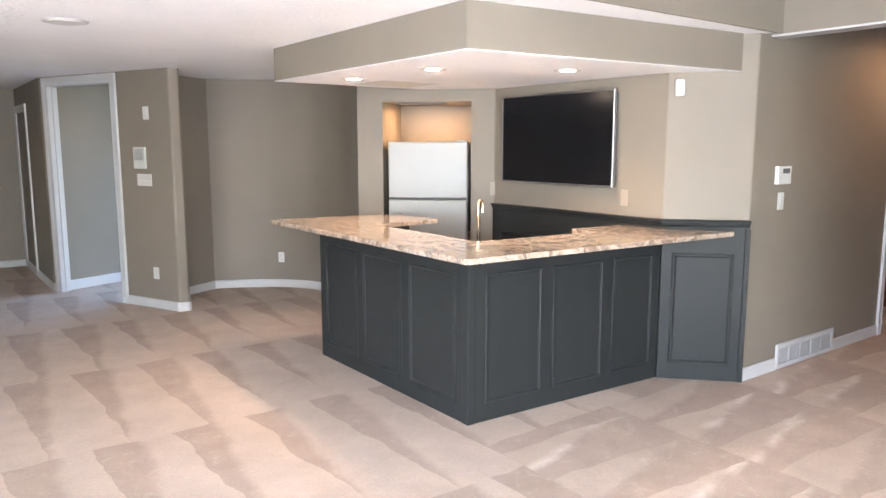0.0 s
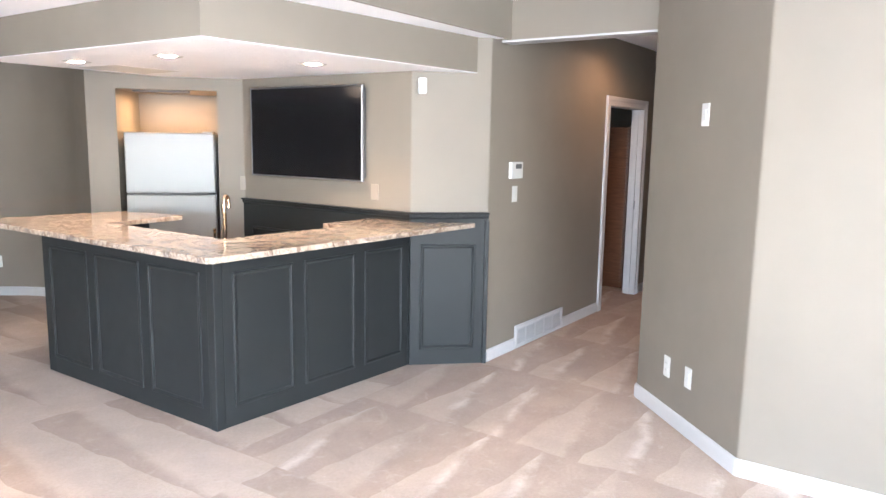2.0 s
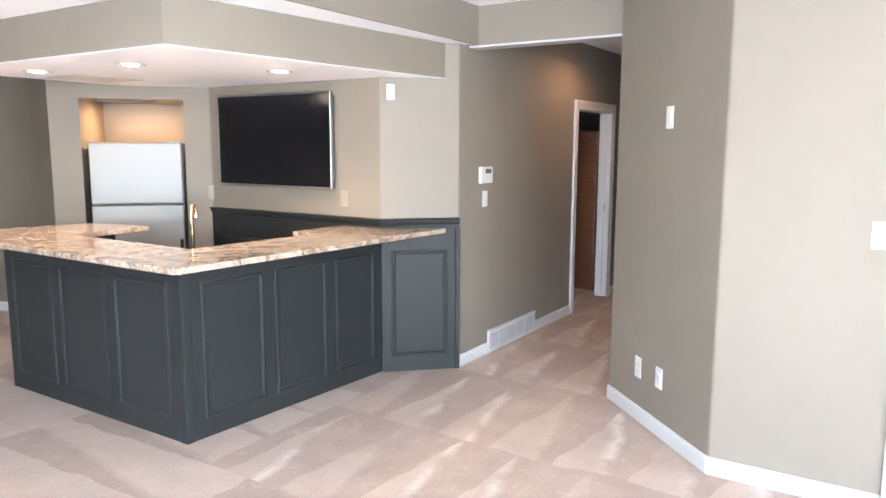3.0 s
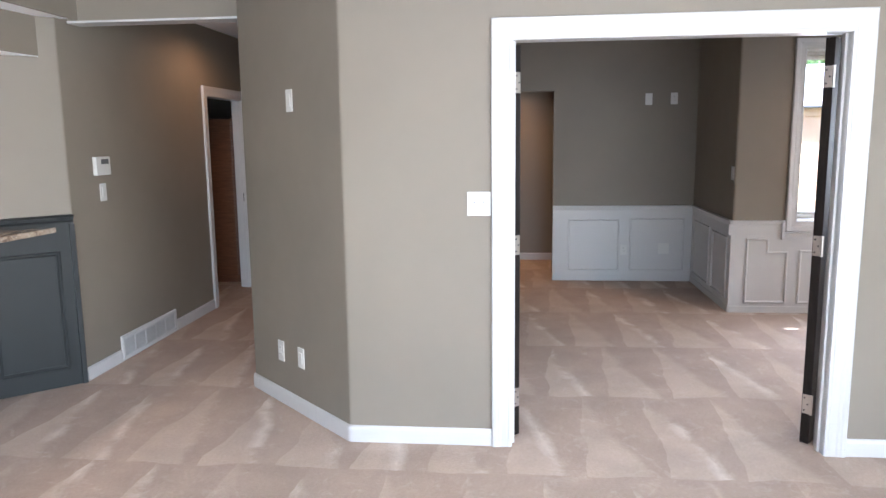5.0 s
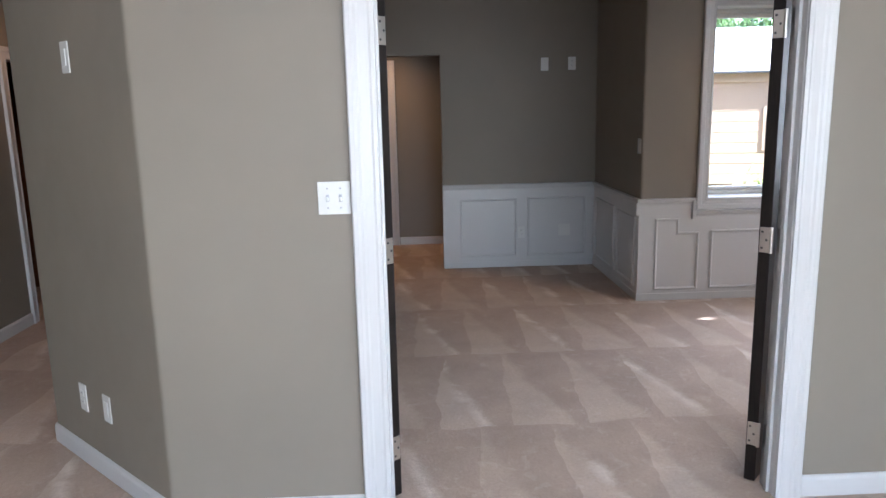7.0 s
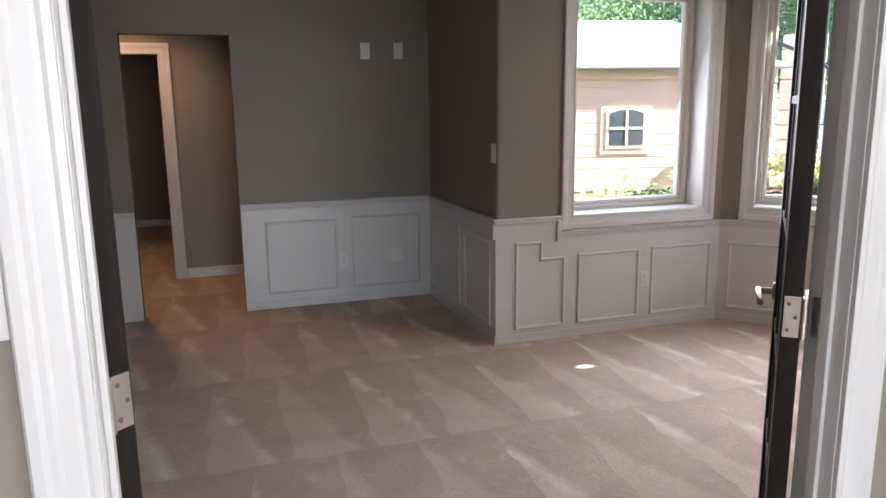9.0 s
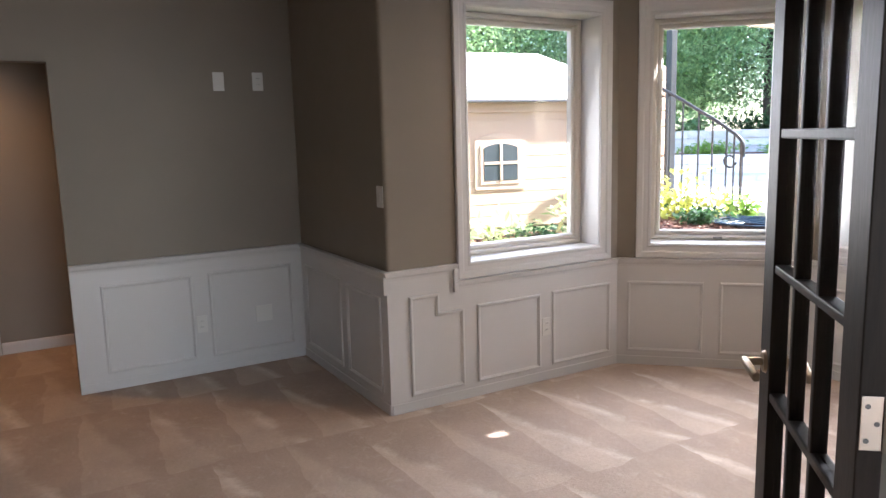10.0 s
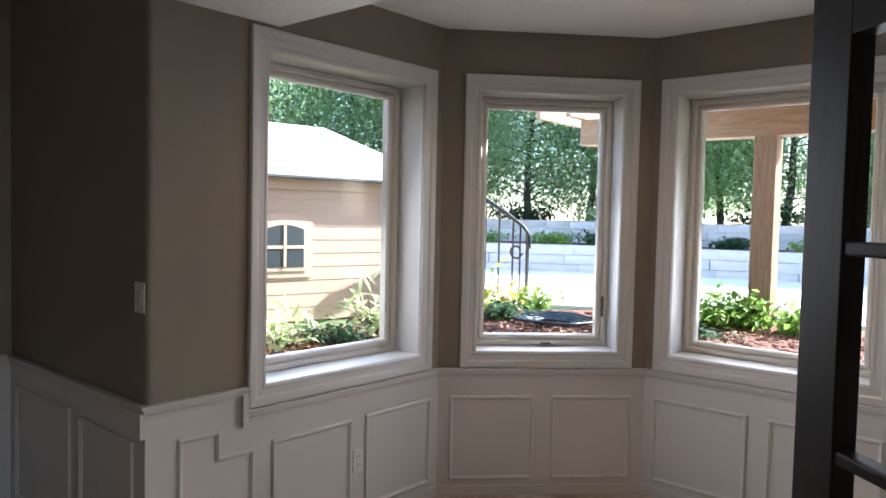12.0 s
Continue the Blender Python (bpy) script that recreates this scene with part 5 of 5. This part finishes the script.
# pergola
pergola = thing("pergola", "weathered cedar pergola with slatted roof", "pergola")
part("beam", bbox(1.6, 8.27, -7.5, -7.3, 2.34, 2.60, 0.01), CEDAR, pergola)
for x in (2.2, 6.43):
    m = Matrix.Translation((x, -7.4, 0))
    bm = bbox(-0.095, 0.095, -0.095, 0.095, GZ - 0.02, 2.34, 0.008)
    bm.transform(m)
    q = part("post", bm, wood("cedar_post", (0.26, 0.165, 0.095), (0.42, 0.28, 0.165), 0.7, (12.0, 12.0, 1.0)) if x > 6 else CEDAR, pergola)
for i in range(17):
    x = 1.7 + i * 0.436 - (0.076 if i == 16 else 0)
    part("rafter", bbox(x - 0.025, x + 0.025, -7.95, -4.92 if i < 13 else (-6.55 if i < 14 else -7.0), 2.60, 2.74, 0.004, None, 1), CEDAR, pergola)
# close-set slats added to block sun; slat 24's gap shapes the carpet's sun patch
for i in range(30):
    y = -7.9 + i * 0.1
    spans = [(1.5, 7.2)]
    if i == 24:
        spans = [(1.5, 4.87), (4.92, 7.2)]
    if not 8 <= i:
        spans = []
    elif i % 2 == 0:
        spans = [(max(a, 3.7), min(b, 6.7)) for a, b in spans]
    for a, b in spans:
        part("slat", bbox(a, b, y - 0.046, y + 0.046, 2.742, 2.762), CEDAR, pergola)
part("slat", bbox(1.5, 7.9, -4.85, -4.80, 2.742, 2.762), CEDAR, pergola)

# playhouse
PH = pose(9.42, -4.45, GZ, 0, 0, -101)
house = thing("playhouse", "small tan resin playhouse with a pale hipped roof", "playhouse", PH)
L0, L1, D, EAVE = -1.9, 1.55, 1.8, 1.25
part("wall_core", bbox(L0, L1, 0.03, D, 0.0, EAVE, 0.01), TAN, house)
for i in range(10):
    z = 0.02 + i * 0.117
    bm = bmesh.new()
    vs = [bm.verts.new(c) for c in ((L0, 0.03, z), (L0, -0.002, z), (L0, 0.0015, z + 0.115), (L0, 0.03, z + 0.115), (L1, 0.03, z), (L1, -0.002, z), (L1, 0.0015, z + 0.115), (L1, 0.03, z + 0.115))]
    for f in ((0, 1, 2, 3), (7, 6, 5, 4), (0, 4, 5, 1), (1, 5, 6, 2), (2, 6, 7, 3), (3, 7, 4, 0)):
        bm.faces.new([vs[k] for k in f])
    part("siding_board", bm, TAN, house)
for i in range(7):
    part("quoin", bbox(L1 - 0.16 + 0.04 * (i % 2), L1 + 0.03, -0.045, 0.2, 0.02 + i * 0.18, 0.19 + i * 0.18, 0.015, None, 1), TRIM, house)
part("frieze", bbox(L0, L1 + 0.01, -0.03, 0.03, EAVE - 0.10, EAVE, 0.006), TRIM, house)
part("gutter", bbox(L0 - 0.1, L1 + 0.12, -0.14, -0.04, EAVE - 0.005, EAVE + 0.02, 0.004), RUBBER, house, "dark eave edge")
bm = bmesh.new()
e = 0.12
lo = [bm.verts.new(c) for c in ((L0 - e, -e, EAVE + 0.02), (L1 + e, -e, EAVE + 0.02), (L1 + e, D + e, EAVE + 0.02), (L0 - e, D + e, EAVE + 0.02))]
hi = [bm.verts.new(c) for c in ((L0 + 0.7, D / 2, EAVE + 0.57), (L1 - 0.72, D / 2, EAVE + 0.57))]
for f in ((lo[0], lo[1], hi[1], hi[0]), (lo[1], lo[2], hi[1]), (lo[2], lo[3], hi[0], hi[1]), (lo[3], lo[0], hi[0]), tuple(lo[::-1])):
    bm.faces.new(f)
part("roof", bm, ROOF, house, "pale roof in full sun")
# the arched window
WX, WZ = -0.03, 0.71


def arched(bm, hw, z0, z1, rise, y0, y1, inner=None):
    """An upright slab with a low arch on top."""
    top = [(hw * (1 - 2 * i / 10), z1 + rise * (1 - (1 - 2 * i / 10) ** 2)) for i in range(11)]
    ring = [(-hw, z0), (hw, z0)] + top
    a = [bm.verts.new((WX + x, y0, z)) for x, z in ring]
    b = [bm.verts.new((WX + x, y1, z)) for x, z in ring]
    bm.faces.new(a)
    bm.faces.new(b[::-1])
    for i in range(len(ring)):
        j = (i + 1) % len(ring)
        bm.faces.new((a[i], a[j], b[j], b[i]))
    return bm


win = part("window", arched(bmesh.new(), 0.27, WZ - 0.31, WZ + 0.17, 0.07, -0.014, 0.01), TRIM, house, "arched trim board")
part("window_frame", arched(bmesh.new(), 0.215, WZ - 0.255, WZ + 0.125, 0.05, -0.024, -0.012), TRIM, win)
part("pane", arched(bmesh.new(), 0.18, WZ - 0.22, WZ + 0.10, 0.04, -0.0275, -0.02), DARKGLASS, win, "dark reflecting panes")
part("glazing_bar", bbox(WX - 0.014, WX + 0.014, -0.036, -0.026, WZ - 0.22, WZ + 0.137, 0.003), TRIM, win)
part("glazing_bar", bbox(WX - 0.18, WX + 0.18, -0.034, -0.026, WZ - 0.064, WZ - 0.036, 0.003), TRIM, win)
